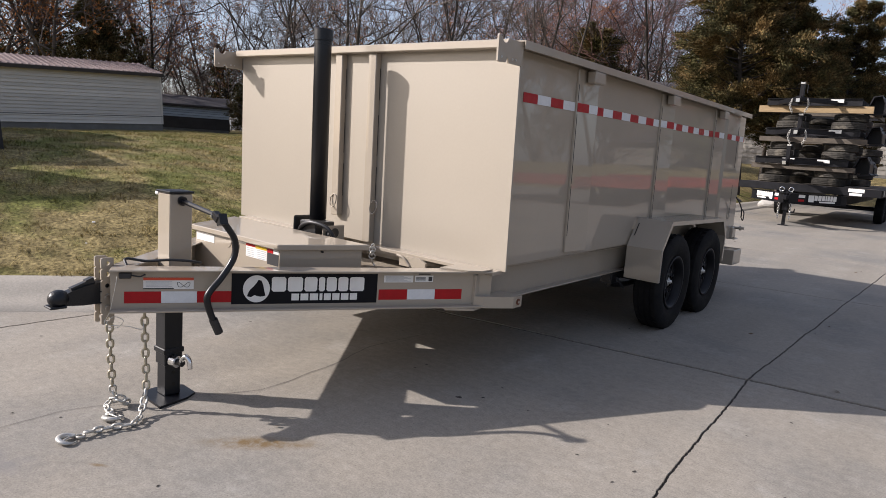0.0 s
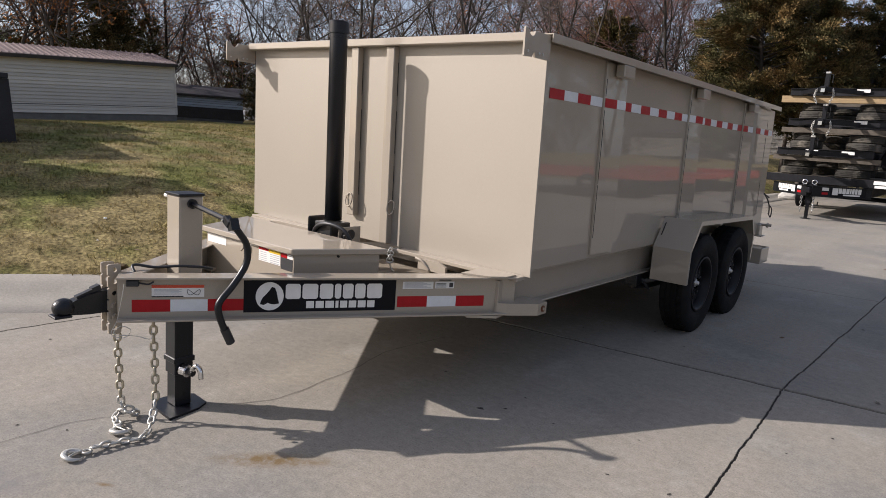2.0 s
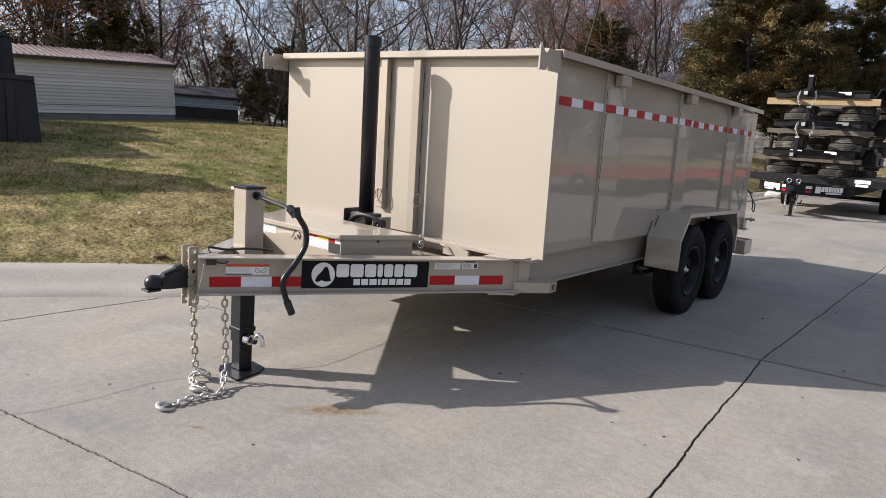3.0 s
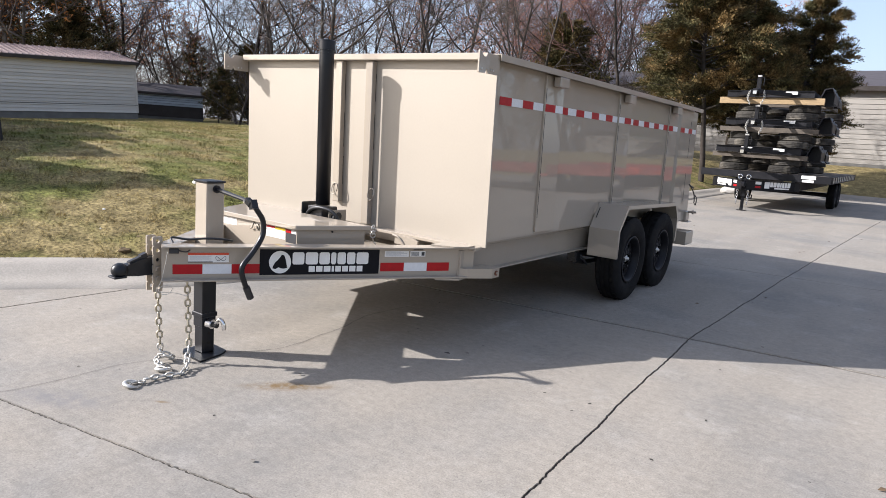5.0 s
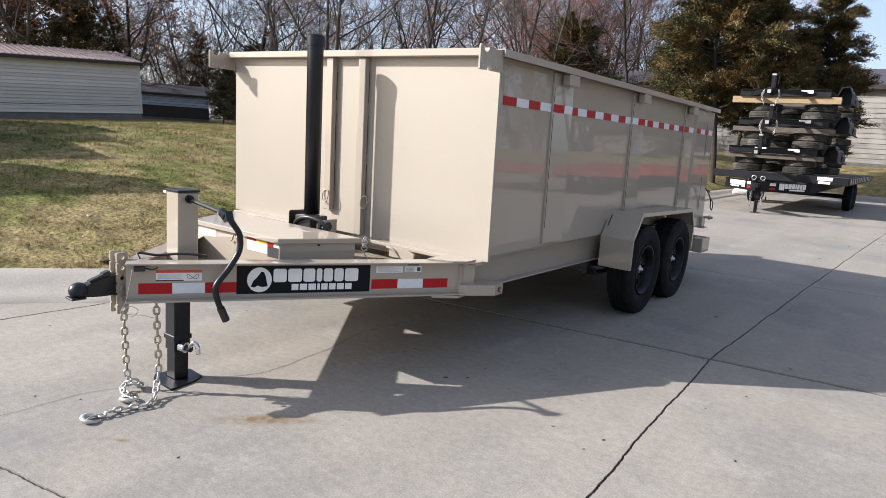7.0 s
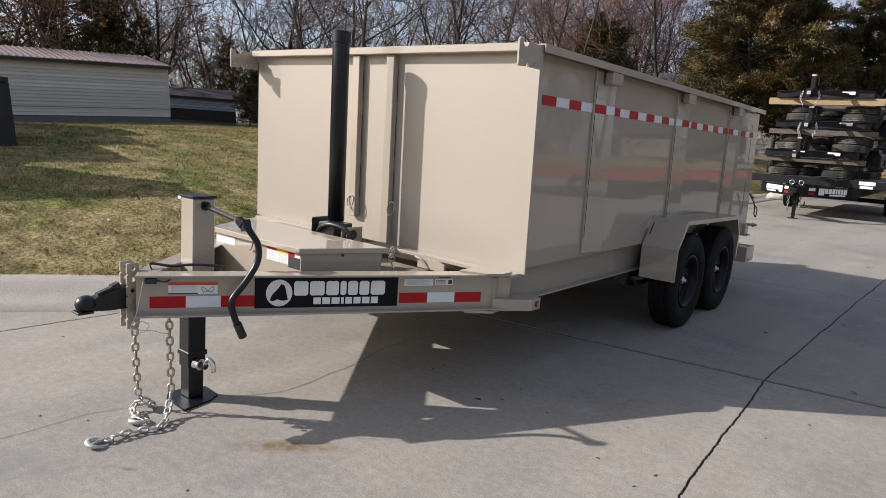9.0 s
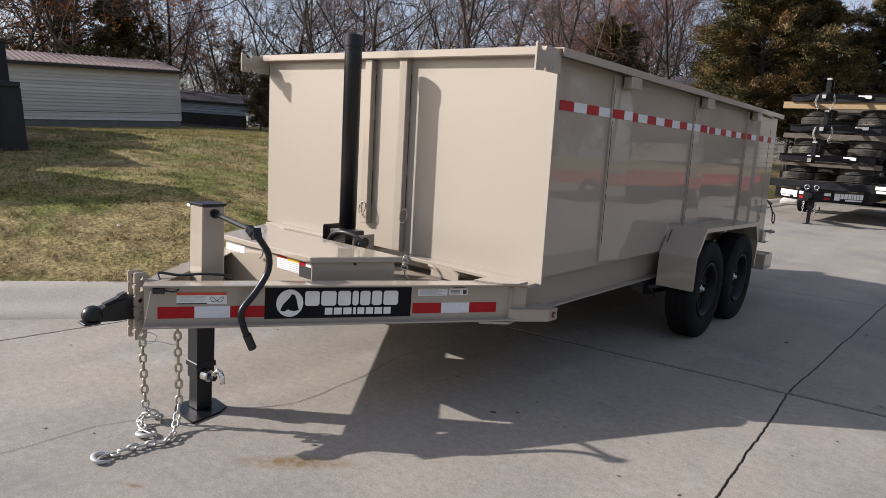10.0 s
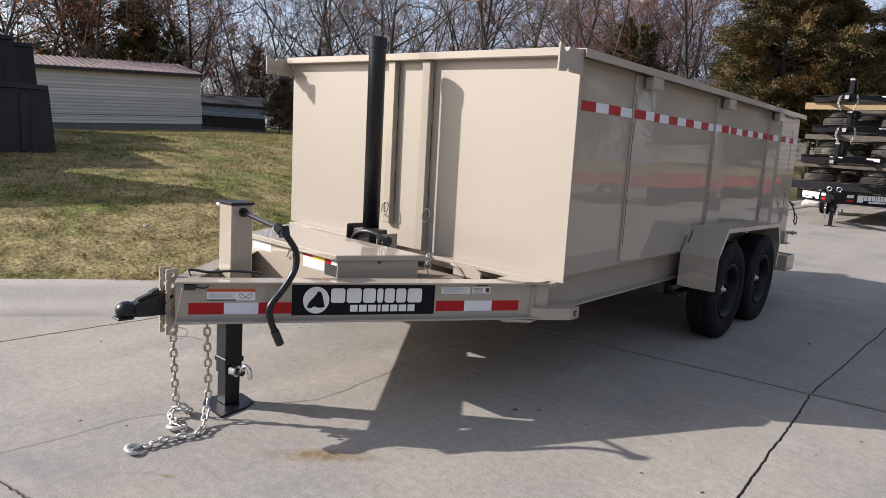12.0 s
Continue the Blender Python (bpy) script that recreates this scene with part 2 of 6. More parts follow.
def box(bm, x0, x1, y0, y1, z0, z1, bevel=0.0):
    r = bmesh.ops.create_cube(bm, size=1.0, matrix=Matrix.LocRotScale(((x0 + x1) / 2, (y0 + y1) / 2, (z0 + z1) / 2), None, (abs(x1 - x0), abs(y1 - y0), abs(z1 - z0))))
    if bevel:
        edges = {e for v in r["verts"] for e in v.link_edges}
        bmesh.ops.bevel(bm, geom=list(edges), offset=bevel, segments=1, affect="EDGES", profile=0.5)
    return bm


def obox(bm, origin, along, across, l0, l1, a0, a1, z0, z1, bevel=0.0):
    """A box laid along a level direction, with its own across direction."""
    m = Matrix(((along[0], across[0], 0, origin[0]), (along[1], across[1], 0, origin[1]), (0, 0, 1, 0), (0, 0, 0, 1)))
    r = bmesh.ops.create_cube(bm, size=1.0, matrix=m @ Matrix.LocRotScale(((l0 + l1) / 2, (a0 + a1) / 2, (z0 + z1) / 2), None, (l1 - l0, a1 - a0, z1 - z0)))
    if m.to_3x3().determinant() < 0:
        bmesh.ops.reverse_faces(bm, faces=list({f for v in r["verts"] for f in v.link_faces}))
    if bevel:
        bmesh.ops.bevel(bm, geom=list({e for v in r["verts"] for e in v.link_edges}), offset=bevel, segments=1, affect="EDGES", profile=0.5)
    return bm


def prism(bm, outline, put, lo, hi):
    """A solid from a flat outline; put(a, b, c) turns outline and depth into a place."""
    rings = [[bm.verts.new(put(a, b, c)) for a, b in outline] for c in (lo, hi)]
    n = len(outline)
    faces = [bm.faces.new(rings[0][::-1]), bm.faces.new(rings[1])]
    for i in range(n):
        faces.append(bm.faces.new((rings[0][i], rings[0][(i + 1) % n], rings[1][(i + 1) % n], rings[1][i])))
    bmesh.ops.recalc_face_normals(bm, faces=faces)
    return bm


def rod(bm, p0, p1, r0, r1=None, seg=12):
    p0, p1 = Vector(p0), Vector(p1)
    m = Matrix.Translation((p0 + p1) / 2) @ (p1 - p0).to_track_quat("Z", "Y").to_matrix().to_4x4()
    bmesh.ops.create_cone(bm, cap_ends=True, segments=seg, radius1=r0, radius2=r0 if r1 is None else r1, depth=(p1 - p0).length, matrix=m)
    return bm


def smooth_line(points, steps=6):
    """A Catmull-Rom line through the points."""
    ps = [Vector(p) for p in points]
    ps = [2 * ps[0] - ps[1]] + ps + [2 * ps[-1] - ps[-2]]
    out = []
    for i in range(1, len(ps) - 2):
        a, b, c, d = ps[i - 1 : i + 3]
        for s in range(steps):
            t = s / steps
            out.append(0.5 * (2 * b + (c - a) * t + (2 * a - 5 * b + 4 * c - d) * t * t + (3 * b - a - 3 * c + d) * t**3))
    return out + [ps[-2]]


def hose(bm, points, r, seg=8, steps=6, closed=False):
    line = [Vector(p) for p in points] if closed else smooth_line(points, steps)
    rings, n = [], len(line)
    up = Vector((0.31, 0.23, 0.92))
    for i, p in enumerate(line):
        way = (line[(i + 1) % n] - line[i - 1]) if closed else (line[min(i + 1, n - 1)] - line[max(i - 1, 0)])
        side = way.cross(up).normalized()
        top = side.cross(way).normalized()
        rings.append([bm.verts.new(p + r * (math.cos(a) * side + math.sin(a) * top)) for a in np.linspace(0, 2 * math.pi, seg, endpoint=False)])
    for i in range(n if closed else n - 1):
        a, b = rings[i], rings[(i + 1) % n]
        for j in range(seg):
            f = bm.faces.new((a[j], a[(j + 1) % seg], b[(j + 1) % seg], b[j]))
            f.smooth = True
    if not closed:
        bm.faces.new(rings[0][::-1]), bm.faces.new(rings[-1])
    bmesh.ops.recalc_face_normals(bm, faces=bm.faces[:])
    return bm


def lathe(bm, profile, put, seg=36, smooth=True):
    """Turns a profile of (radius, height) about an axis; put(x, y, h) places it."""
    rings = []
    for r, h in profile:
        rings.append([bm.verts.new(put(r * math.cos(a), r * math.sin(a), h)) for a in np.linspace(0, 2 * math.pi, seg, endpoint=False)])
    for a, b in zip(rings, rings[1:]):
        for j in range(seg):
            f = bm.faces.new((a[j], a[(j + 1) % seg], b[(j + 1) % seg], b[j]))
            f.smooth = smooth
    bmesh.ops.recalc_face_normals(bm, faces=bm.faces[:])
    return bm


def finish(name, bm, mat):
    me = bpy.data.meshes.new(name)
    bm.to_mesh(me)
    bm.free()
    me.materials.append(mat)
    return me


def part(name, bm, mat, parent, label="", shift=None):
    """Links a bmesh as one mesh object under a thing or under a part."""
    if shift is not None:
        bmesh.ops.translate(bm, verts=bm.verts[:], vec=-Vector(shift))
    ob = new(name, finish(name, bm, mat))
    ob.parent = parent
    if label:
        ob["label"] = label
    return ob


def thing(name, label, category, at=(0, 0, 0), group="", kind="", matrix=None):
    ob = new(name)
    ob.empty_display_size = 0.1
    ob.matrix_basis = matrix if matrix is not None else Matrix.Translation(at)
    return tagged(ob, label, category, group, kind)


def solid(name, bm, mat, label, category="", group="", kind=""):
    return tagged(new(name, finish(name, bm, mat)), label, category, group, kind)


def raw_mesh(name, verts, faces, mat, smooth=False):
    me = bpy.data.meshes.new(name)
    me.from_pydata(verts, [], faces)
    me.update()
    if smooth:
        me.polygons.foreach_set("use_smooth", [True] * len(me.polygons))
    me.materials.append(mat)
    return me

# ---- ground ----
CURB_LINE = [(-30, -33), (-16, -13), (-9.6, -4.2), (-5.62, 1.70), (-4.95, 2.62), (-4.72, 3.6), (-4.8, 6.0), (-5.1, 12.0), (-5.5, 22.0), (-5.2, 30.0), (-3.2, 33.6), (2.0, 34.2), (60.0, 33.0)]
CURB_PTS = [(p.x, p.y) for p in smooth_line([(x, y, 0) for x, y in CURB_LINE], 5)]
PAVED = np.array(CURB_PTS + [(140, 33), (140, -140), (-110, -140)])


def beyond_curb(x, y):
    """Distance past the curb: positive on the lawn, negative on the concrete."""
    a, b = PAVED, np.roll(PAVED, -1, axis=0)
    p = np.array((x, y))
    d = b - a
    t = np.clip(((p - a) * d).sum(1) / (d * d).sum(1), 0, 1)
    far = np.hypot(*((a + t[:, None] * d - p).T)).min()
    cross = (a[:, 1] > y) != (b[:, 1] > y)
    inside = (cross & (x < d[:, 0] * (y - a[:, 1]) / np.where(d[:, 1] == 0, 1e-9, d[:, 1]) + a[:, 0])).sum() % 2
    return -far if inside else far


def lawn_height(x, y):
    q = beyond_curb(x, y)
    if q <= 0.02:
        return -0.06
    rough = 0.045 * noise.noise((x * 0.5, y * 0.5, 0)) + 0.028 * noise.noise((x * 2.3, y * 2.3, 4))
    bank = 0.07 + 1.16 * (1 - math.exp(-q / 3.8)) - 0.055 * max(0, min(12, 15.4 - y)) * min(1, max(0, (-x - 14) / 12))
    far = min(1, max(0, (y - 24) / 8))
    return bank + far * (1.45 * (1 - math.exp(-q / 1.8)) - bank + 0.07) + rough * min(1, q)


def spaced(lo, hi, near_lo, near_hi, fine, growth=1.18):
    mid = list(np.arange(near_lo, near_hi, fine))
    step, v, right = fine, mid[-1], []
    while v < hi:
        step *= growth
        v += step
        right.append(v)
    step, v, left = fine, mid[0], []
    while v > lo:
        step *= growth
        v -= step
        left.append(v)
    return left[::-1] + mid + right


gx, gy = spaced(-500, 500, -16, -3.0, 0.16), spaced(-400, 900, -3.0, 13.0, 0.16)
verts = [(x, y, lawn_height(x, y)) for y in gy for x in gx]
w = len(gx)
faces = [(j * w + i, j * w + i + 1, (j + 1) * w + i + 1, (j + 1) * w + i) for j in range(len(gy) - 1) for i in range(w - 1)]
tagged(new("ground", raw_mesh("ground", verts, faces, SOIL, smooth=True)), "straw-coloured winter lawn rising gently from the curb", "lawn", kind="structure")

# Grass blades on the strip of lawn that lies nearest.
rng = np.random.default_rng(4)
bv, bf = [], []
count = 0
while count < 68000:
    x, y = rng.uniform(-27, -3.4), rng.uniform(-2.5, 16.5)
    q = beyond_curb(x, y)
    if q < -0.02 or rng.random() > 0.12 + math.exp(-q / 3.5) or (x > -5.3 and y > 4.5):
        continue
    clump = noise.noise((x * 1.3, y * 1.3, 7)) + 0.6 * noise.noise((x * 3.7, y * 3.7, 3))
    tuft = noise.noise((x * 5.5, y * 5.5, 11))
    if clump < rng.uniform(-1.1, 0.15) or tuft < rng.uniform(-0.75, 0.05):
        continue
    big = min(1.5, 0.75 + q * 0.07)
    z = lawn_height(x, y) - 0.006
    for _ in range(5):
        h = rng.uniform(0.012, 0.034) * big * (1 + 0.5 * max(0, clump)) * (1 + 1.9 * max(0, tuft))
        a, lean, wd = rng.uniform(0, 6.283), rng.uniform(0.4, 2.0), rng.uniform(0.0025, 0.005) * big
        px, py = x + rng.normal(0, 0.038 * big), y + rng.normal(0, 0.038 * big)
        dx, dy = math.cos(a), math.sin(a)
        k = len(bv)
        bv += [(px - wd * dy, py + wd * dx, z), (px + wd * dy, py - wd * dx, z), (px + h * lean * dx, py + h * lean * dy, z + h)]
        bf.append((k, k + 1, k + 2))
    count += 1
tagged(new("grass", raw_mesh("grass", bv, bf, GRASS)), "short dormant grass, straw and green patches", "grass", kind="stuff")

# Rolled concrete curb along the lawn.
bm = lump()
profile = [(0.62, -0.05), (0.60, 0.004), (0.34, 0.012), (0.20, 0.05), (0.12, 0.095), (0.05, 0.108), (-0.10, 0.110), (-0.14, 0.10), (-0.14, -0.06)]
rings = []
for i, (x, y) in enumerate(CURB_PTS):
    x0, y0 = CURB_PTS[max(i - 1, 0)]
    x1, y1 = CURB_PTS[min(i + 1, len(CURB_PTS) - 1)]
    n2 = Vector((y1 - y0, x0 - x1, 0)).normalized()
    rings.append([bm.verts.new((x + n2.x * o, y + n2.y * o, z)) for o, z in profile])
for a, b in zip(rings, rings[1:]):
    for j in range(len(profile) - 1):
        f = bm.faces.new((a[j], a[j + 1], b[j + 1], b[j]))
        f.smooth = True
bmesh.ops.recalc_face_normals(bm, faces=bm.faces[:])
solid("curb", bm, CURB, "rolled pale concrete curb between slab and lawn", "curb", kind="structure")

# Concrete yard: slabs with open, slightly ragged joints.
pavement = thing("pavement", "weathered pale grey concrete yard in large slabs", "concrete", kind="structure")
bm = lump()
box(bm, -12, 60, -40, 36, -0.05, -0.007)
part("joint_bed", bm, JOINT, pavement, "dark dirt in the slab joints")


def joint_x(k, y):
    base = (-12.0, -8.2, -4.52, -0.757, 3.05, 6.9, 10.8, 14.8, 60.0)[k]
    wob = 0.012 * noise.noise((k * 9.1, y * 2.1, 0)) + 0.006 * noise.noise((k * 5.7, y * 9.0, 1)) + 0.006 * noise.noise((k * 2.7, y * 31.0, 8)) + 0.006 * noise.noise((k * 8.3, y * 67.0, 2))
    return base + ((0.035 * (y - 4.45) + 0.0006 * (y - 4.45) ** 2 if y > 4.45 else 0.050 * (4.45 - y)) if k == 3 and -3 < y < 30 else 0) + (0.03 * (y - 1.8) if k == 2 and y < 5 else 0.096 if k == 2 else 0) + wob


def joint_y(k, x):
    base = (-40.0, -8.0, -2.6, 1.10, 4.45, 8.0, 11.6, 15.2, 18.8, 22.4, 26.0, 36.0)[k]
    wob = 0.010 * noise.noise((k * 7.3, x * 2.3, 3)) + 0.004 * noise.noise((k * 3.1, x * 9.0, 5)) + 0.006 * noise.noise((k * 4.7, x * 31.0, 6)) + 0.005 * noise.noise((k * 6.1, x * 67.0, 4))
    return base + (0.118 if k == 4 else 0.177 if k == 3 else 0.11) * max(-8, min(8, x + 0.75)) + wob


for i in range(8):
    for j in range(11):
        gap = 0.0062
        n_e = 260 if i in (1, 2, 3) and j in (2, 3, 4, 5) else 10
        ts = np.linspace(0, 1, n_e, endpoint=False)

        def corner(a, b):
            y = joint_y(b, 0)
            for _ in range(5):
                x = joint_x(a, y)
                y = joint_y(b, x)
            return x, y

        c00, c10, c11, c01 = corner(i, j), corner(i + 1, j), corner(i + 1, j + 1), corner(i, j + 1)
        ring = []
        for t in ts:
            x = c00[0] + (c10[0] - c00[0]) * t
            ring.append((x, joint_y(j, x) + gap * (2.6 if j == 4 else 1.1)))
        for t in ts:
            y = c10[1] + (c11[1] - c10[1]) * t
            ring.append((joint_x(i + 1, y) - gap, y))
        for t in ts:
            x = c11[0] + (c01[0] - c11[0]) * t
            ring.append((x, joint_y(j + 1, x) - gap * (2.6 if j == 3 else 1.1)))
        for t in ts:
            y = c01[1] + (c00[1] - c01[1]) * t
            ring.append((joint_x(i, y) + gap * (1.6 if i == 2 else 1), y))
        bm = lump()
        prism(bm, ring, lambda a, b, c: (a, b, c), -0.02, 0.0)
        part("slab", bm, CONCRETE, pavement)


def ribbon(name, points, width, mat, label, z=0.0025):
    bm = lump()
    line = smooth_line([(x, y, 0) for x, y in points], 14)
    rows = []
    for i, p in enumerate(line):
        way = (line[min(i + 1, len(line) - 1)] - line[max(i - 1, 0)]).normalized()
        side = Vector((-way.y, way.x, 0))
        p = p + side * 0.016 * noise.noise((p.x * 7, p.y * 7, 9))
        wd = width * (0.55 + 0.6 * abs(noise.noise((p.x * 5, p.y * 5, 2))))
        rows.append([bm.verts.new((p.x + side.x * s, p.y + side.y * s, z)) for s in (-wd, wd)])
    for a, b in zip(rows, rows[1:]):
        bm.faces.new((a[0], b[0], b[1], a[1]))
    bmesh.ops.recalc_face_normals(bm, faces=bm.faces[:])
    return part(name, bm, mat, pavement, label)


ribbon("crack", [(-3.3, 0.2), (-3.0, 0.78), (-2.97, 1.32), (-2.85, 1.62)], 0.0022, CRACK, "hairline crack across the slab")
ribbon("crack", [(-2.72, 1.90), (-2.60, 2.15), (-2.62, 2.45), (-2.66, 2.75), (-2.74, 3.1), (-2.7, 3.6)], 0.003, CRACK, "hairline crack across the slab")


def blot(name, cx, cy, rx, ry, turn, mat, label, seed, z=0.0022):
    bm = lump()
    pts = []
    for a in np.linspace(0, 2 * math.pi, 44, endpoint=False):
        k = 1 + 0.55 * noise.noise((math.cos(a) * 1.7 + seed, math.sin(a) * 1.7, seed)) + 0.2 * noise.noise((math.cos(a) * 6, math.sin(a) * 6, seed))
        x, y = rx * k * math.cos(a), ry * k * math.sin(a)
        pts.append(bm.verts.new((cx + x * math.cos(turn) - y * math.sin(turn), cy + x * math.sin(turn) + y * math.cos(turn), z)))
    bm.faces.new(pts)
    return part(name, bm, mat, pavement, label)


blot("oil_spot", -1.823, 2.838, 0.018, 0.011, 0.4, JOINT, "small dark oil spot", 1.1)
rs = random.Random(5)
for k in range(80):
    blot("speck", rs.uniform(-4.2, 1.5), rs.uniform(0.9, 8), rs.uniform(0.004, 0.011), rs.uniform(0.003, 0.008), rs.uniform(0, 3), JOINT, "dark speck", k * 2.7 + 20)

# ---- the dump trailer ----
PIVOT = Vector((-2.97, 5.72, 0.0))
dump_trailer = thing("dump_trailer", "glossy beige tandem-axle high-sided dump trailer parked on concrete", "trailer",
                     matrix=Matrix.Translation(PIVOT) @ pose(0, 0, 0, -0.5, 0.35, 0))


def tp(name, bm, mat, label="", parent=None):
    return part(name, bm, mat, parent or dump_trailer, label, shift=PIVOT)


def bp(name, bm, mat, label="", parent=None):
    """A part of the bed, which sits a trace askew on the frame."""
    for v in bm.verts:
        x, y, z = v.co
        v.co = (x - 0.024 * (z - 0.66), y, z + 0.0062 * (y - 3.2) + 0.007 * (-1.8 - x))
    return tp(name, bm, mat, label, parent)


XL, XR, YF, YR = -4.20, -1.755, 3.07, 7.69
# Bed floor and walls.
bm = box(lump(), XL + 0.068, XR - 0.068, YF + 0.014, YR - 0.03, 0.663, 0.690)
bp("bed_floor", bm, BEIGE)
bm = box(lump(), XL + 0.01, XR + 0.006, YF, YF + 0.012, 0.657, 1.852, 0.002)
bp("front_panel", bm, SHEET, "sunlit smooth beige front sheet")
XW = 0.055  # the wall sheets stand inside the front sheet's edge
LOW, POST, RAIL = 0.014, 0.032, 0.085  # the pressed posts slope outwards, inside the top rail
for x0, x1, side in ((XR - XW - 0.012, XR - XW, 1), (XL + XW, XL + XW + 0.012, -1)):
    bm = box(lump(), x0, x1, YF + 0.014, YR - 0.03, 0.672, 1.845, 0.002)
    wall = bp("side_panel", bm, BEIGE)
    edge = XR - XW if side > 0 else XL + XW
    # Folded wall posts: a square flank, a flat face, a sloped return.
    for y0, y_tie in ((3.82, 3.89), (5.245, 5.29), (6.68, 6.70)):
        prof = [(0, y0), (LOW - 0.003, y0 + 0.001), (LOW, y0 + 0.006), (POST, y0 + 0.25), (0, y0 + 0.275)]
        bm = prism(lump(), [(edge + side * (a + 0.001), b) for a, b in prof], lambda a, b, c: (a, b, c), 0.698, 1.831)
        post = bp("wall_post", bm, BEIGE)
        if side > 0:
            for z0, z1 in ((0.80, 1.12), (1.13, 1.56), (1.64, 1.74)):
                bm = box(lump(), edge + LOW + 0.0012, edge + LOW + 0.0030, y0 + 0.007, y0 + 0.0105, z0, z1)
                bp("seam", bm, SEAM, "dark open seam in the fold", post)
        bm = box(lump(), edge + (POST + 0.003 if side > 0 else -RAIL - 0.008), edge + (RAIL + 0.008 if side > 0 else -POST - 0.003), y_tie, y_tie + 0.145, 1.757, 1.829, 0.006)
        bp("tie_block", bm, BEIGE)
    prof = [(0, 7.02), (POST, 7.05), (POST, 7.68), (0, 7.68)]
    bm = prism(lump(), [(edge + side * (a + 0.001), b) for a, b in prof], lambda a, b, c: (a, b, c), 0.55, 1.831)
    post = bp("rear_post", bm, BEIGE)
    if side > 0:
        for z0, z1 in ((0.80, 1.12), (1.30, 1.72)):
            bm = box(lump(), edge + POST + 0.0005, edge + POST + 0.0022, 7.44, 7.447, z0, z1)
            bp("seam", bm, SEAM, "dark open seam in the fold", post)
    # Top rail: a folded channel, open underneath.
    lo, hi = (edge - 0.02, edge + RAIL + 0.004) if side > 0 else (edge - RAIL - 0.004, edge + 0.02)
    out = [(lo, 1.832), (lo, 1.874), (hi, 1.874), (hi, 1.832), (hi - 0.006, 1.832), (hi - 0.006, 1.868), (lo + 0.006, 1.868), (lo + 0.006, 1.832)]
    bm = prism(lump(), out, lambda a, b, c: (a, c, b), 3.066, 7.69)
    bp("top_rail", bm, BEIGE)
# Front top rail, a folded shelf that overhangs the sheet.
bm = box(lump(), XL + 0.01, XR - 0.03, 3.005, 3.066, 1.829, 1.874, 0.005)
bp("front_rail", bm, BEIGE)
# Tarp roller brackets at both front corners.
for x0, x1 in ((XR + 0.006, XR + 0.016), (XL - 0.016, XL - 0.006)):
    out = [(2.845, 1.742), (2.86, 1.738), (2.915, 1.742), (2.93, 1.77), (2.945, 1.742), (3.075, 1.742), (3.075, 1.862), (2.955, 1.862), (2.935, 1.862)]
    out += [(2.905 + 0.026 * math.cos(a), 1.862 - 0.026 * math.sin(a)) for a in np.linspace(0.1, math.pi - 0.1, 9)] + [(2.862, 1.866), (2.85, 1.872), (2.845, 1.86)]
    bm = prism(lump(), out, lambda a, b, c: (c, a, b), x0, x1)
    plate = bp("tarp_bracket", bm, BEIGE)
    for y, z in ((2.875, 1.765), (2.975, 1.765), (3.005, 1.765)):
        bm = rod(lump(), (x0 - 0.004, y, z), (x1 + 0.004, y, z), 0.006, seg=8)
        bp("bolt", bm, ZINC, "small bright bolt", plate)
# Guide channels on the front sheet, with loops.
for x0, x1 in ((-3.118, -3.054), (-2.818, -2.752)):
    bm = box(lump(), x0, x1, 3.026, YF - 0.0005, 0.80 if x0 < -3 else 0.67, 1.8285, 0.004)
    ch = bp("guide_channel", bm, BEIGE)
    for z0, z1 in ((0.93, 1.14), (1.21, 1.46), (1.55, 1.74)):
        bm = box(lump(), x1 + 0.0005, x1 + 0.0015, 3.0625, 3.0665, z0, z1)
        bp("seam", bm, SEAM, "dark weld gap", ch)
    bm = lump()
    x = x1 + 0.035 if x0 > -3 else x0 + 0.03
    hose(bm, [(x + 0.028 * math.cos(a), 3.015 + 0.009 * math.sin(a), 0.895 + 0.042 * math.sin(a)) for a in np.linspace(0, 2 * math.pi, 18, endpoint=False)], 0.0045, 6, closed=True)
    bp("tie_loop", bm, BEIGE, "bent steel rod loop", ch)
# Lower ledge of the bed front.
bm = box(lump(), -2.66, XR - 0.02, 2.99, 3.066, 0.640, 0.662, 0.003)
bp("front_ledge", bm, BEIGE)
bm = box(lump(), -4.1, -3.1, 2.99, 3.066, 0.640, 0.662, 0.003)
bp("front_ledge", bm, BEIGE)
# Rear gate with latches.
bm = box(lump(), XL + 0.04, XR - 0.04, 7.675, 7.695, 0.66, 1.70, 0.003)
bp("tailgate", bm, BEIGE)
bm = lump()
rod(bm, (-1.78, 7.62, 0.655), (-1.655, 7.63, 0.660), 0.014)
rod(bm, (-1.70, 7.625, 0.658), (-1.685, 7.625, 0.658), 0.025)
box(bm, -1.79, -1.745, 7.55, 7.67, 0.545, 0.665, 0.006)
box(bm, -1.81, -1.715, 7.54, 7.68, 0.535, 0.545, 0.003)
bp("gate_pin", bm, BEIGE, "beige hinge pin at the gate foot")
bm = lump()
hose(bm, [(-1.715, 7.45, 0.98), (-1.705, 7.54, 0.93), (-1.705, 7.64, 0.86), (-1.71, 7.69, 0.78)], 0.007, 6)
hose(bm, [(-1.71, 7.69, 0.86), (-1.69, 7.70, 0.82), (-1.695, 7.70, 0.74), (-1.72, 7.70, 0.78)], 0.006, 6)
rod(bm, (-1.715, 7.42, 0.99), (-1.705, 7.58, 0.95), 0.008)
bp("gate_chain", bm, SATIN, "short dark latch chain")

# Frame: two main beams, A-frame tongue.


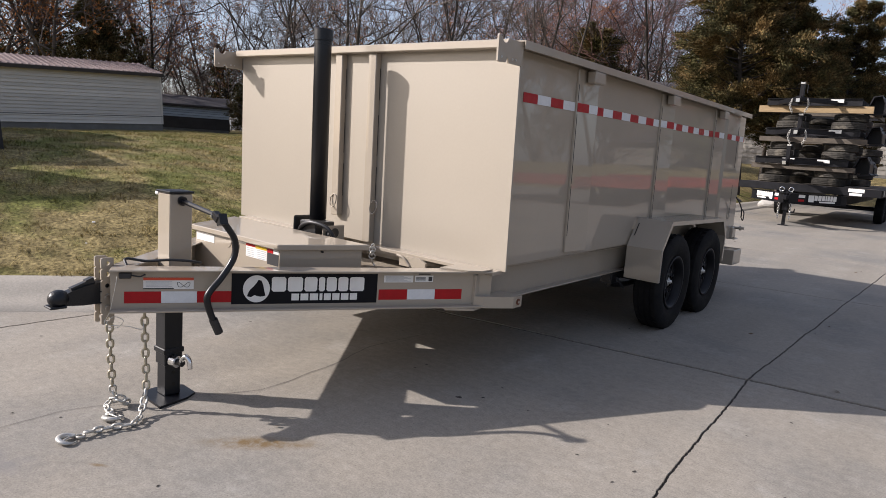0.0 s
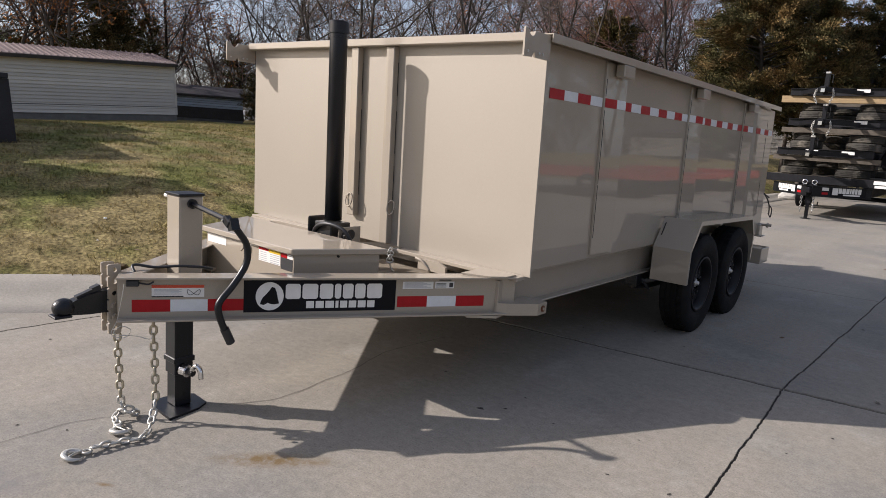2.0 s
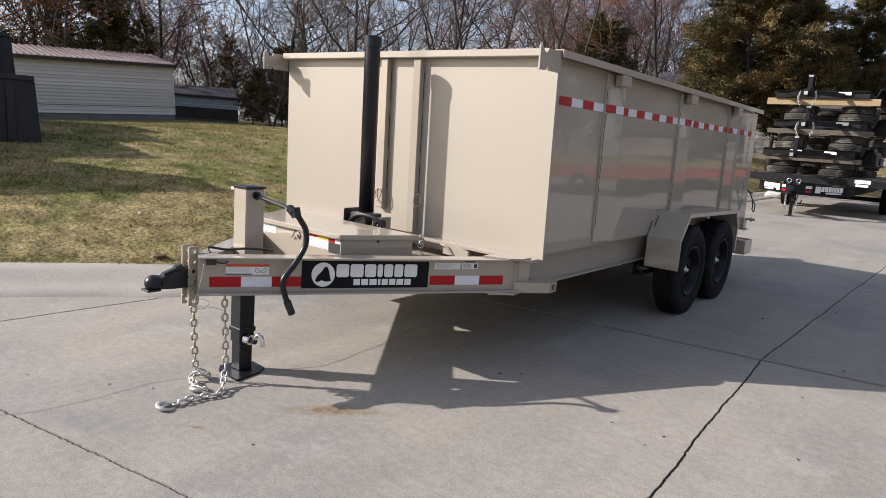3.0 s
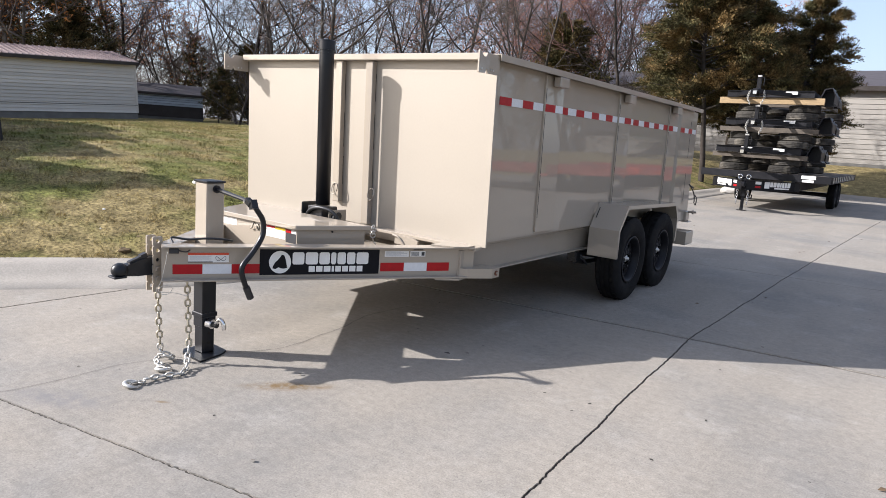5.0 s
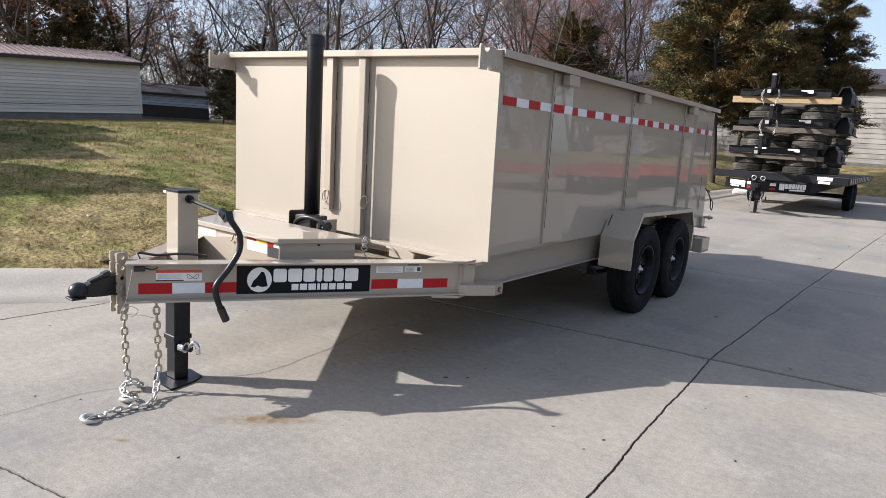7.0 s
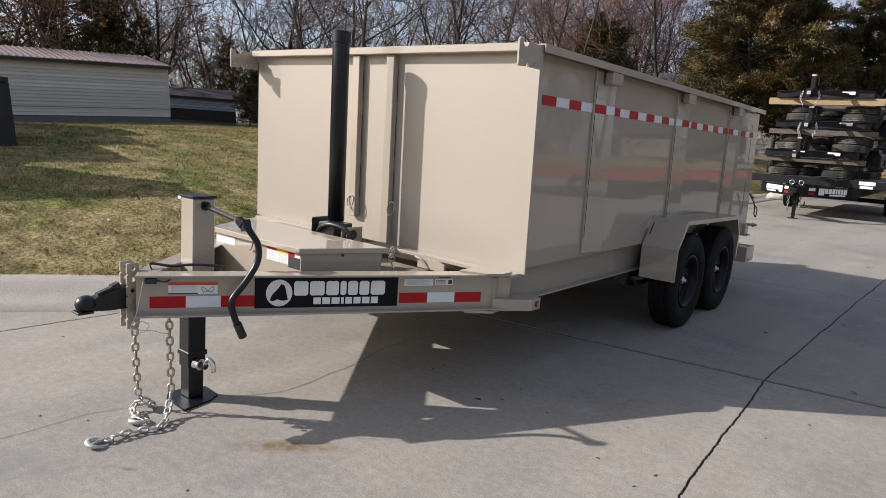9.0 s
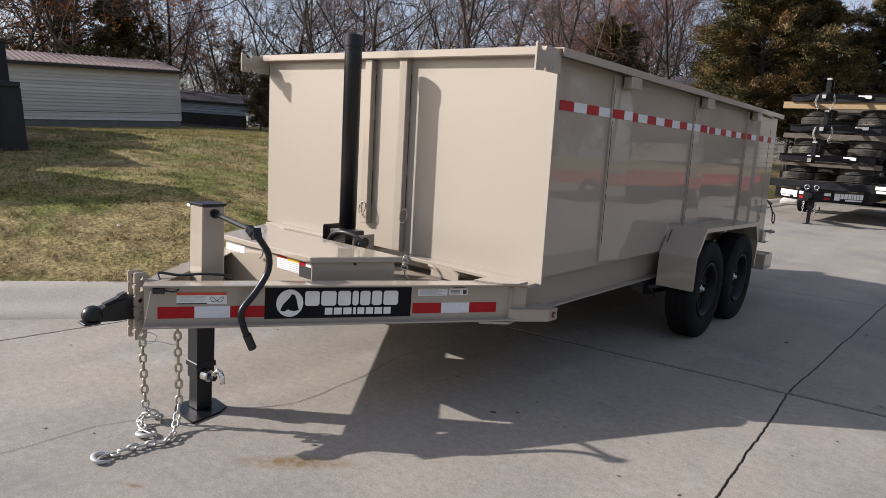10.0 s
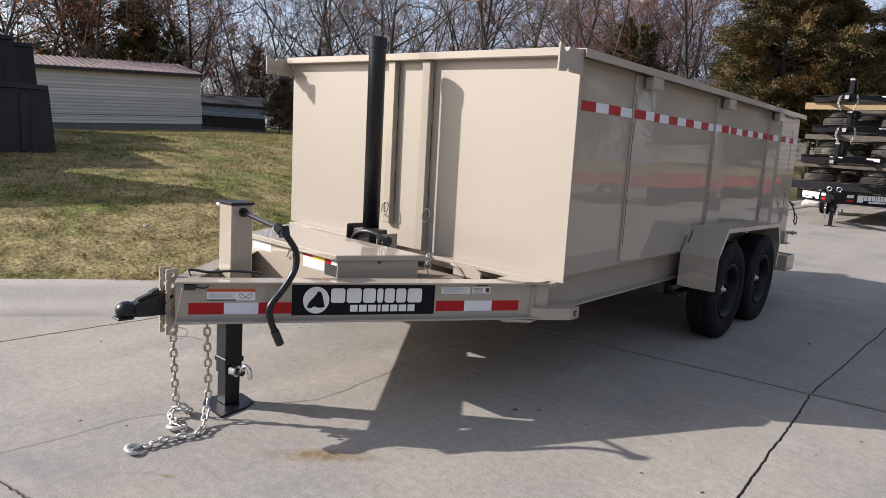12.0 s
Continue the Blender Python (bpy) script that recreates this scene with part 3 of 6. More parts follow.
def i_beam(bm, origin, along, across, l0, l1, z0, z1, half=0.05, web=0.006, fl=0.009):
    obox(bm, origin, along, across, l0, l1, -half, half, z1 - fl, z1, 0.002)
    obox(bm, origin, along, across, l0, l1, -half, half, z0, z0 + fl, 0.002)
    obox(bm, origin, along, across, l0, l1, -web, web, z0 + fl, z1 - fl)
    return bm


for x in (-1.905, -4.04):
    bm = i_beam(lump(), (x, 2.98), (0, 1), (1, 0), 0.0, 4.035, 0.464, 0.661, 0.06)
    tp("main_beam", bm, BEIGE)
for y in (3.35, 3.95, 4.55, 5.15, 5.75, 6.35, 6.95, 7.4):
    tp("cross_member", box(lump(), -4.03, -1.92, y - 0.03, y + 0.03, 0.53, 0.646), BEIGE)
ALONG = Vector((0.517, 0.856))
OUT = Vector((0.856, -0.517))
WEB = Vector((-2.738, 1.488))  # a point on the outer face of the tongue beam's web
BZ0, BZ1 = 0.4655, 0.661
axis0 = WEB - OUT * 0.006
bm = i_beam(lump(), axis0, ALONG, OUT, -0.055, 1.80, BZ0, BZ1, 0.05)
beam_r = tp("tongue_beam", bm, BEIGE)
LAL, LOUT = Vector((-0.606, 0.795)), Vector((-0.795, -0.606))
axis_l = Vector((-2.862, 1.590))
bm = i_beam(lump(), axis_l, LAL, LOUT, -0.10, 1.90, BZ0, BZ1, 0.05)
tp("tongue_beam", bm, BEIGE)
# Gusset plates where the tongue meets the main beam, and the outrigger stub.
bm = lump()
prism(bm, [(-1.99, 2.80), (-1.85, 2.86), (-1.80, 2.93), (-1.80, 3.02), (-1.95, 3.03), (-2.0, 2.95)], lambda a, b, c: (a, b, c), 0.662, 0.670)
tp("gusset_plate", bm, BEIGE)
bm = lump()
prism(bm, [(-1.92, 2.78), (-1.82, 2.90), (-1.845, 3.10), (-1.99, 3.10), (-2.02, 2.86)], lambda a, b, c: (a, b, c), 0.452, 0.4645)
tp("gusset_plate", bm, BEIGE)
bm = box(lump(), -1.905, -1.844, 2.935, 3.02, 0.466, 0.639, 0.003)
tp("corner_web", bm, BEIGE)
bm = lump()
prism(bm, [(-1.845, 2.93), (-1.80, 2.96), (-1.70, 3.10), (-1.70, 3.185), (-1.845, 3.185)], lambda a, b, c: (a, b, c), 0.462, 0.524)
stub = tp("outrigger", bm, BEIGE, "short beige outrigger with a bolt in its end")
bm = lump()
rod(bm, (-1.7005, 3.145, 0.493), (-1.694, 3.145, 0.493), 0.017, seg=14)
tp("bolt_head", bm, RUST, "rusty bolt head", stub)
bm = lump()
rod(bm, (-1.695, 3.145, 0.493), (-1.690, 3.145, 0.493), 0.008, seg=10)
tp("bolt_tip", bm, BEIGE, "", stub)
bm = box(lump(), -4.25, -1.572, 7.02, 7.30, 0.352, 0.502, 0.004)
tp("rear_bumper", bm, BEIGE, "beige rear cross tube")


# Tape and labels on the tongue beam's web.
def on_web(bm, s0, s1, z0, z1, lift):
    obox(bm, WEB, ALONG, OUT, s0, s1, lift - 0.0012, lift, z0, z1)
    return bm


ZTAPE = 0.528
for k, s in enumerate((0.0, 0.1524, 0.3048)):
    tp("reflective_tape", on_web(lump(), s, s + 0.1522, ZTAPE - 0.027, ZTAPE + 0.027, 0.0015), (RED, WHITE, RED)[k], ("red", "white", "red")[k] + " reflective tape", beam_r)
for k, s in enumerate((1.172, 1.3244, 1.4768)):
    tp("reflective_tape", on_web(lump(), s, s + 0.1522, ZTAPE - 0.027 + 0.004, ZTAPE + 0.027 + 0.004, 0.0015), (RED, WHITE, RED)[k], ("red", "white", "red")[k] + " reflective tape", beam_r)
decal = tp("decal", on_web(lump(), 0.456, 1.162, 0.491, 0.640, 0.0016), DECAL, "black decal with a white disc and white blocks", beam_r)


def on_web_shape(outline, z0, lift):
    return prism(lump(), outline, lambda a, b, c: tuple(WEB + ALONG * a + OUT * c) + (z0 + b,), lift - 0.0006, lift)


disc = [(0.570 + 0.062 * math.cos(a), 0.066 * math.sin(a)) for a in np.linspace(0, 2 * math.pi, 40, endpoint=False)]
tp("white_disc", on_web_shape(disc, 0.5655, 0.0026), LABEL, "white round emblem field", decal)
blob = [(0.527, -0.036), (0.545, -0.04), (0.562, -0.03), (0.575, -0.036), (0.590, -0.038), (0.612, -0.034), (0.606, -0.01), (0.600, 0.02), (0.592, 0.040), (0.578, 0.044), (0.570, 0.030), (0.556, 0.012), (0.540, -0.004), (0.532, -0.02)]
tp("emblem_shape", on_web_shape(blob, 0.5655, 0.0034), DECAL, "plain dark emblem shape", decal)
# Seven tall white blocks above eight short ones, drawn without letters.
x = 0.640
for wd in (0.068, 0.072, 0.062, 0.030, 0.050, 0.050, 0.074):
    cut = 0.008
    out = [(x + cut, -0.036), (x + wd - cut, -0.036), (x + wd, -0.036 + cut), (x + wd, 0.036 - cut), (x + wd - cut, 0.036), (x + cut, 0.036), (x, 0.036 - cut), (x, -0.036 + cut)]
    tp("tall_block", on_web_shape(out, 0.5875, 0.0026), LABEL, "tall white block", decal)
    x += wd + 0.008
x = 0.735
for wd in (0.036, 0.038, 0.040, 0.014, 0.034, 0.036, 0.038, 0.036):
    out = [(x, -0.017), (x + wd, -0.017), (x + wd, 0.017), (x, 0.017)]
    tp("short_block", on_web_shape(out, 0.524, 0.0026), LABEL, "short white block", decal)
    x += wd + 0.0075
# Warning label and data plates.
lab = tp("warning_label", on_web(lump(), 0.078, 0.290, 0.566, 0.620, 0.0016), LABEL, "white warning label with an orange-red top", beam_r)
tp("label_header", on_web(lump(), 0.078, 0.290, 0.607, 0.620, 0.0026), ORANGE, "", lab)
tp("label_foot", on_web(lump(), 0.078, 0.205, 0.566, 0.571, 0.0026), INK, "", lab)
bm = lump()
for k in range(5):
    on_web(bm, 0.088, 0.198 - 0.012 * (k % 2), 0.5785 + 0.0052 * k, 0.5805 + 0.0052 * k, 0.0026)
tp("print_lines", bm, FAINT, "", lab)
bm = lump()
hose(bm, [tuple(WEB + ALONG * (0.247 + 0.027 * math.cos(a)) + OUT * 0.0022) + (0.587 + 0.012 * math.sin(a * 2 + 0.5),) for a in np.linspace(0, 2 * math.pi, 26, endpoint=False)], 0.0012, 4, closed=True)
tp("line_drawing", bm, INK, "", lab)
lab = tp("data_plate", on_web(lump(), 1.196, 1.352, 0.596, 0.632, 0.0016), LABEL, "silver-white data plate", beam_r)
bm = lump()
for k in range(6):
    on_web(bm, 1.205, 1.34 - 0.02 * (k % 3), 0.601 + 0.005 * k, 0.6032 + 0.005 * k, 0.0026)
tp("print_lines", bm, FAINT, "", lab)
lab = tp("data_label", on_web(lump(), 1.362, 1.462, 0.598, 0.632, 0.0016), LABEL, "white data label with dark print", beam_r)
bm = lump()
on_web(bm, 1.382, 1.445, 0.637, 0.643, 0.0022)
for k in range(4):
    on_web(bm, 1.368, 1.42, 0.603 + 0.006 * k, 0.6055 + 0.006 * k, 0.0026)
on_web(bm, 1.436, 1.456, 0.603, 0.626, 0.0026)
tp("print_lines", bm, INK, "", lab)

# Reflective tape along the side, following wall and posts.
TAPE_X = XR - XW + 0.0022


def side_tape(x0, y0, x1, y1, k):
    """One strip of tape from (x0, y0) to (x1, y1) on the wall."""
    way = Vector((y1 - y0, x0 - x1)).normalized() * 0.0012
    bm = prism(lump(), [(x0, y0), (x1, y1 - 0.0005), (x1 + way.x, y1 - 0.0005 + way.y), (x0 + way.x, y0 + way.y)], lambda p, q, r: (p, q, r), 1.577, 1.630)
    bp("reflective_tape", bm, WHITE if k % 2 else RED, ("white" if k % 2 else "red") + " reflective tape")


def side_run(y0, y1, lift, first, k):
    """Alternating strips from y0 to y1; the first has its own length."""
    y2 = min(y0 + first, y1)
    while y2 - y0 > 0.004:
        side_tape(TAPE_X + lift, y0, TAPE_X + lift, y2, k)
        y0, y2, k = y2, min(y2 + 0.1503, y1), k + 1


def post_run(y0, first, k):
    """Strips over one sloping post face."""
    rise = (POST - LOW) / 0.244
    y1, end, base = y0 + first, y0 + 0.244, y0
    while y1 - y0 > 0.004:
        side_tape(TAPE_X + LOW + rise * (y0 - base), y0, TAPE_X + LOW + rise * (y1 - base), y1, k)
        y0, y1, k = y1, min(y1 + 0.1503, end), k + 1


side_run(3.215, 3.817, 0.0, 0.153, 0)
post_run(3.826, 0.137, 0)
side_run(4.096, 5.242, 0.0, 0.13, 0)
post_run(5.251, 0.11, 1)
side_run(5.521, 6.677, 0.0, 0.12, 1)
post_run(6.686, 0.115, 0)
side_run(6.956, 7.018, 0.0, 0.09, 1)
side_run(7.055, 7.675, POST, 0.1503, 0)

# Tandem fender: one bent plate with a thin lip.
for side, x_in, x_out in ((1, -1.80, -1.53), (-1, -4.137, -4.41)):
    outer = [(4.83, 0.430), (4.825, 0.675), (4.985, 0.882), (6.36, 0.862), (6.475, 0.70), (6.475, 0.455)]
    inner = [(4.845, 0.431), (4.840, 0.670), (4.993, 0.867), (6.352, 0.847), (6.460, 0.695), (6.460, 0.456)]
    bm = prism(lump(), outer + inner[::-1], lambda a, b, c: (c, a, b), min(x_in, x_out), max(x_in, x_out))
    fender = tp("fender", bm, BEIGE, "bent beige plate fender over both wheels")
    lip = [(4.858, 0.431), (4.853, 0.665), (5.003, 0.850), (6.342, 0.830), (6.447, 0.690), (6.447, 0.456)]
    bm = prism(lump(), inner + lip[::-1], lambda a, b, c: (c, a, b), x_out - 0.006 * side, x_out)
    tp("fender_lip", bm, BEIGE, "", fender)
    if side > 0:
        bm = lump()
        bmesh.ops.create_cube(bm, size=1, matrix=Matrix.Translation((-1.775, 4.9175, 0.800)) @ Matrix.Rotation(radians(-37.7), 4, "X") @ Matrix.Diagonal((0.006, 0.004, 0.11, 1)))
        tp("weld_slot", bm, SEAM, "dark slot in the plate", fender)

# Wheels and axles.


def tyre_mesh(radius, width, rim, seg=64):
    bm = lump()
    hw = width / 2
    prof = [(rim, -hw * 0.72), (rim + 0.012, -hw * 0.80), (rim + 0.05, -hw * 0.98), (radius - 0.075, -hw), (radius - 0.03, -hw * 0.93), (radius - 0.008, -hw * 0.80)]
    tread = []
    for c in (-0.60, -0.2, 0.2, 0.60):
        tread += [(radius, hw * (c - 0.14)), (radius, hw * (c + 0.12)), (radius - 0.011, hw * (c + 0.15)), (radius - 0.011, hw * (c + 0.22))]
    prof += [(r, h) for r, h in tread][:-2] + [(r, -h) for r, h in prof[::-1]]
    lathe(bm, prof, lambda x, y, h: (h, x, y), seg)
    # Lateral grooves in the shoulder blocks.
    for v in bm.verts:
        r, a = math.hypot(v.co.y, v.co.z), math.atan2(v.co.z, v.co.y)
        if r > radius - 0.02 and round(a / (2 * math.pi) * seg) % 2 == 0 and abs(v.co.x) > hw * 0.42:
            v.co.y *= 1 - 0.008 / r
            v.co.z *= 1 - 0.008 / r
    for f in bm.faces:
        f.smooth = abs(f.normal.x) > 0.35
    return bm


def rim_mesh(radius, hole_r, ring_r, holes=8):
    """A modular steel wheel: barrel, rolled lip and a disc with open hand holes."""
    bm = lump()
    lathe(bm, [(radius - 0.012, -0.085), (radius + 0.008, -0.09), (radius + 0.010, -0.08), (radius - 0.006, -0.068), (radius - 0.025, -0.02), (radius - 0.025, 0.05), (radius + 0.006, 0.085), (radius + 0.010, 0.094), (radius - 0.006, 0.094), (radius - 0.014, 0.08), (radius - 0.032, 0.05), (radius - 0.034, 0.0)], lambda x, y, h: (h, x, y), 40)
    r_in, r_out = 0.045, radius - 0.028
    for k in range(holes):
        a0 = 2 * math.pi * k / holes
        half = math.pi / holes
        n = 20
        inner, outer = [], []
        cx, cy = ring_r * math.cos(a0), ring_r * math.sin(a0)
        for j in range(n):
            b = 2 * math.pi * j / n
            ux, uy = math.cos(b), math.sin(b)
            inner.append((cx + hole_r * ux, cy + hole_r * uy))
            lo, hi = hole_r, 1.0
            for _ in range(22):
                mid = (lo + hi) / 2
                px, py = cx + mid * ux, cy + mid * uy
                rr, aa = math.hypot(px, py), (math.atan2(py, px) - a0 + math.pi) % (2 * math.pi) - math.pi
                if r_in <= rr <= r_out and abs(aa) <= half:
                    lo = mid
                else:
                    hi = mid
            outer.append((cx + lo * ux, cy + lo * uy))
        vi = [bm.verts.new((0.030, a, b)) for a, b in inner]
        vb = [bm.verts.new((0.012, a, b)) for a, b in inner]
        vo = [bm.verts.new((0.034 + 0.02 * (math.hypot(a, b) < 0.1), a, b)) for a, b in outer]
        for j in range(n):
            j2 = (j + 1) % n
            bm.faces.new((vi[j], vi[j2], vo[j2], vo[j]))
            bm.faces.new((vb[j], vb[j2], vi[j2], vi[j]))
    bmesh.ops.recalc_face_normals(bm, faces=bm.faces[:])
    return bm


R_T, W_T = 0.385, 0.21
tyre_me = finish("tyre", tyre_mesh(R_T, W_T, 0.205), RUBBER)
rim_me = finish("rim", rim_mesh(0.205, 0.024, 0.125), OLD_BLACK)
bm = lump()
lathe(bm, [(0.0, 0.072), (0.012, 0.071), (0.016, 0.067), (0.017, 0.052), (0.034, 0.048), (0.036, 0.03)], lambda x, y, h: (h, x, y), 20)
hub_me = finish("hub_cap", bm, ZINC)
nut_me = finish("lug_nut", rod(lump(), (0.03, 0, 0), (0.056, 0, 0), 0.010, seg=6), SATIN)
for x, flip in ((-1.655, 0), (-4.285, 1)):
    for y in (5.285, 6.15):
        wheel = new("wheel")
        wheel.parent = dump_trailer
        wheel["label"] = "black steel wheel with a treaded tyre"
        wheel.matrix_basis = Matrix.Translation(Vector((x, y, R_T - 0.007)) - PIVOT) @ Matrix.Rotation(math.pi * flip, 4, "Z") @ Matrix.Rotation(0.35 + y, 4, "X")
        for nm, me in (("tyre", tyre_me), ("rim", rim_me), ("hub_cap", hub_me)):
            ob = new(nm, me)
            ob.parent = wheel
        for k in range(8):
            a = 2 * math.pi * (k + 0.5) / 8
            ob = new("lug_nut", nut_me)
            ob.parent = wheel
            ob.matrix_basis = Matrix.Translation((0, 0.083 * math.cos(a), 0.083 * math.sin(a)))
for y in (5.285, 6.15):
    bm = lump()
    rod(bm, (-4.2, y, 0.38), (-1.74, y, 0.38), 0.045, seg=14)
    tp("axle", bm, SATIN, "black tube axle")
for x in (-1.93, -4.02):
    bm = lump()
    box(bm, x - 0.035, x + 0.035, 4.80, 6.66, 0.385, 0.437, 0.004)
    for y in (4.86, 5.73, 6.6):
        box(bm, x - 0.045, x + 0.045, y - 0.05, y + 0.05, 0.36, 0.44, 0.004)
    hose(bm, [(x, 4.86, 0.35), (x, 5.1, 0.315), (x, 5.30, 0.305), (x, 5.5, 0.315), (x, 5.73, 0.36)], 0.022, 6, 4)
    tp("leaf_spring", bm, SATIN, "black leaf spring and hangers")
bm = lump()
hose(bm, [(-1.82, 4.75, 0.43), (-1.80, 4.82, 0.36), (-1.83, 4.92, 0.33), (-1.9, 5.0, 0.36)], 0.009, 6)
tp("brake_hose", bm, SATIN, "black brake wiring")

# Adjustable coupler on its drilled channel.


def drilled_plate(y0, y1, heights, x0, x1, radius, cell):
    """An upright plate with a column of open bolt holes."""
    bm = lump()
    n, cy = 24, (y0 + y1) / 2
    cuts = [heights[0] - cell] + [(a + b) / 2 for a, b in zip(heights, heights[1:])] + [heights[-1] + cell]
    for k, cz in enumerate(heights):
        lo, hi = cuts[k], cuts[k + 1]
        ring_in, ring_out = [], []
        for q in range(n):
            a = 2 * math.pi * (q + 0.5) / n
            u, v = math.cos(a), math.sin(a)
            reach = min(((y1 - y0) / 2) / max(abs(u), 1e-6), ((hi - cz) if v > 0 else (cz - lo)) / max(abs(v), 1e-6))
            ring_in.append((cy + radius * u, cz + radius * v))
            ring_out.append((cy + reach * u, cz + reach * v))
        grids = [[[bm.verts.new((x, a, b)) for a, b in ring] for ring in (ring_in, ring_out)] for x in (x0, x1)]
        for q in range(n):
            p = (q + 1) % n
            for side in (0, 1):
                bm.faces.new((grids[side][0][q], grids[side][0][p], grids[side][1][p], grids[side][1][q]))
            bm.faces.new((grids[0][0][q], grids[0][0][p], grids[1][0][p], grids[1][0][q]))
            za, zb = ring_out[q][1], ring_out[p][1]
            shared = any(abs(za - c) < 1e-6 and abs(zb - c) < 1e-6 for c in cuts[1:-1])
            if not shared:
                bm.faces.new((grids[0][1][q], grids[0][1][p], grids[1][1][p], grids[1][1][q]))
    bmesh.ops.remove_doubles(bm, verts=bm.verts[:], dist=1e-5)
    bmesh.ops.recalc_face_normals(bm, faces=bm.faces[:])
    return bm


HOLES = (0.412, 0.4638, 0.5156, 0.5674, 0.6192, 0.671)
bm = box(lump(), -2.894, -2.843, 1.483, 1.494, 0.40, 0.59)
chan = tp("coupler_channel", bm, BEIGE, "drilled beige channel for the adjustable coupler")
for x0, x1 in ((-2.905, -2.8945), (-2.8425, -2.832)):
    tp("drilled_flange", drilled_plate(1.431, 1.486, HOLES, x0, x1, 0.0105, 0.0245), BEIGE, "", chan)
for z in HOLES[1:3]:
    bm = lump()
    rod(bm, (-2.912, 1.4585, z), (-2.818, 1.4585, z), 0.0100, seg=12)
    rod(bm, (-2.8315, 1.4585, z), (-2.818, 1.4585, z), 0.0165, seg=6)
    tp("bolt", bm, BEIGE, "hex bolt", chan)
bm = lump()
out = [(1.495, 0.485), (1.36, 0.487), (1.30, 0.493), (1.245, 0.50), (1.238, 0.51), (1.30, 0.552), (1.36, 0.572), (1.40, 0.580), (1.495, 0.585)]
prism(bm, out, lambda a, b, c: (c, a, b), -2.893, -2.844)
m = Matrix.Translation((-2.8685, 1.268, 0.525)) @ Matrix.Diagonal((0.040, 0.044, 0.040, 1))
bmesh.ops.create_icosphere(bm, subdivisions=3, radius=1, matrix=m)
box(bm, -2.905, -2.832, 1.222, 1.29, 0.487, 0.497, 0.003)
coupler = tp("coupler", bm, BLACK, "black ball coupler")
bm = lump()
bmesh.ops.create_cube(bm, size=1, matrix=Matrix.Translation((-2.868, 1.362, 0.578)) @ Matrix.Rotation(radians(20), 4, "X") @ Matrix.Diagonal((0.026, 0.10, 0.014, 1)))
bmesh.ops.create_cube(bm, size=1, matrix=Matrix.Translation((-2.868, 1.395, 0.590)) @ Matrix.Rotation(radians(20), 4, "X") @ Matrix.Diagonal((0.03, 0.035, 0.026, 1)))
tp("latch", bm, SATIN, "black coupler latch lever", coupler)

# Breakaway switch, its cable and wiring.
bm = lump()
obox(bm, WEB, ALONG, OUT, -0.018, 0.032, 0.012, 0.04, 0.622, 0.648, 0.003)
switch = tp("breakaway_switch", bm, SATIN, "black breakaway switch")
bm = lump()
p = WEB + ALONG * 0.03 + OUT * 0.026
hose(bm, [(p.x, p.y, 0.636), (p.x + 0.02, p.y + 0.03, 0.630), (p.x + 0.03, p.y + 0.05, 0.640)], 0.004, 5)
tp("wire", bm, SATIN, "", switch)
bm = lump()
p = WEB + OUT * 0.03
hose(bm, [(p.x - 0.015, p.y - 0.02, 0.63), (p.x - 0.02, p.y - 0.03, 0.56), (p.x - 0.04, p.y - 0.04, 0.47), (p.x - 0.05, p.y - 0.06, 0.41), (p.x - 0.02, p.y - 0.02, 0.395), (p.x + 0.0, p.y + 0.0, 0.43), (p.x - 0.03, p.y - 0.03, 0.445), (p.x - 0.045, p.y - 0.05, 0.41), (p.x, p.y + 0.02, 0.40), (p.x + 0.03, p.y + 0.07, 0.385), (p.x + 0.02, p.y + 0.08, 0.42)], 0.0016, 5)
tp("cable", bm, ZINC, "thin steel breakaway cable", switch)
bm = lump()
hose(bm, [(-2.80, 1.53, 0.655), (-2.84, 1.545, 0.683), (-2.80, 1.62, 0.672), (-2.74, 1.70, 0.680), (-2.70, 1.78, 0.674), (-2.70, 1.84, 0.66)], 0.0065, 7)
tp("wiring_loom", bm, SATIN, "black wiring sleeve over the tongue")

# Drop-leg jack with crank.
jack = tp("jack", box(lump(), -2.905, -2.789, 1.728, 1.844, 0.46, 0.985, 0.006), BEIGE, "beige square jack tube with a black drop leg")
bm = box(lump(), -2.912, -2.784, 1.722, 1.850, 0.9855, 0.997, 0.003)
tp("cap", bm, BLACK, "black cap plate", jack)
bm = lump()
rod(bm, (-2.93, 1.735, 0.978), (-2.905, 1.735, 0.978), 0.009, seg=10)
tp("grease_cap", bm, LABEL, "white plug", jack)
bm = lump()
box(bm, -2.893, -2.801, 1.716, 1.808, 0.135, 0.46, 0.004)
box(bm, -2.899, -2.795, 1.710, 1.814, 0.195, 0.222, 0.003)
box(bm, -2.887, -2.807, 1.722, 1.802, -0.022, 0.14, 0.004)
tp("drop_leg", bm, BLACK, "black square drop leg", jack)
bm = lump()
prism(bm, [(-2.90, 1.655), (-2.71, 1.645), (-2.735, 1.80), (-2.77, 1.86), (-2.90, 1.87), (-2.95, 1.80), (-2.95, 1.69)], lambda a, b, c: (a, b, c), -0.035, -0.022)
tp("foot_plate", bm, BLACK, "black foot plate on the concrete", jack)
bm = lump()
for z in (0.075, 0.015):
    rod(bm, (-2.8075, 1.765, z + 0.02), (-2.8055, 1.765, z + 0.02), 0.009, seg=10)
tp("pin_hole", bm, SEAM, "", jack)
bm = lump()
rod(bm, (-2.802, 1.757, 0.160), (-2.770, 1.764, 0.158), 0.032, 0.029, seg=16)
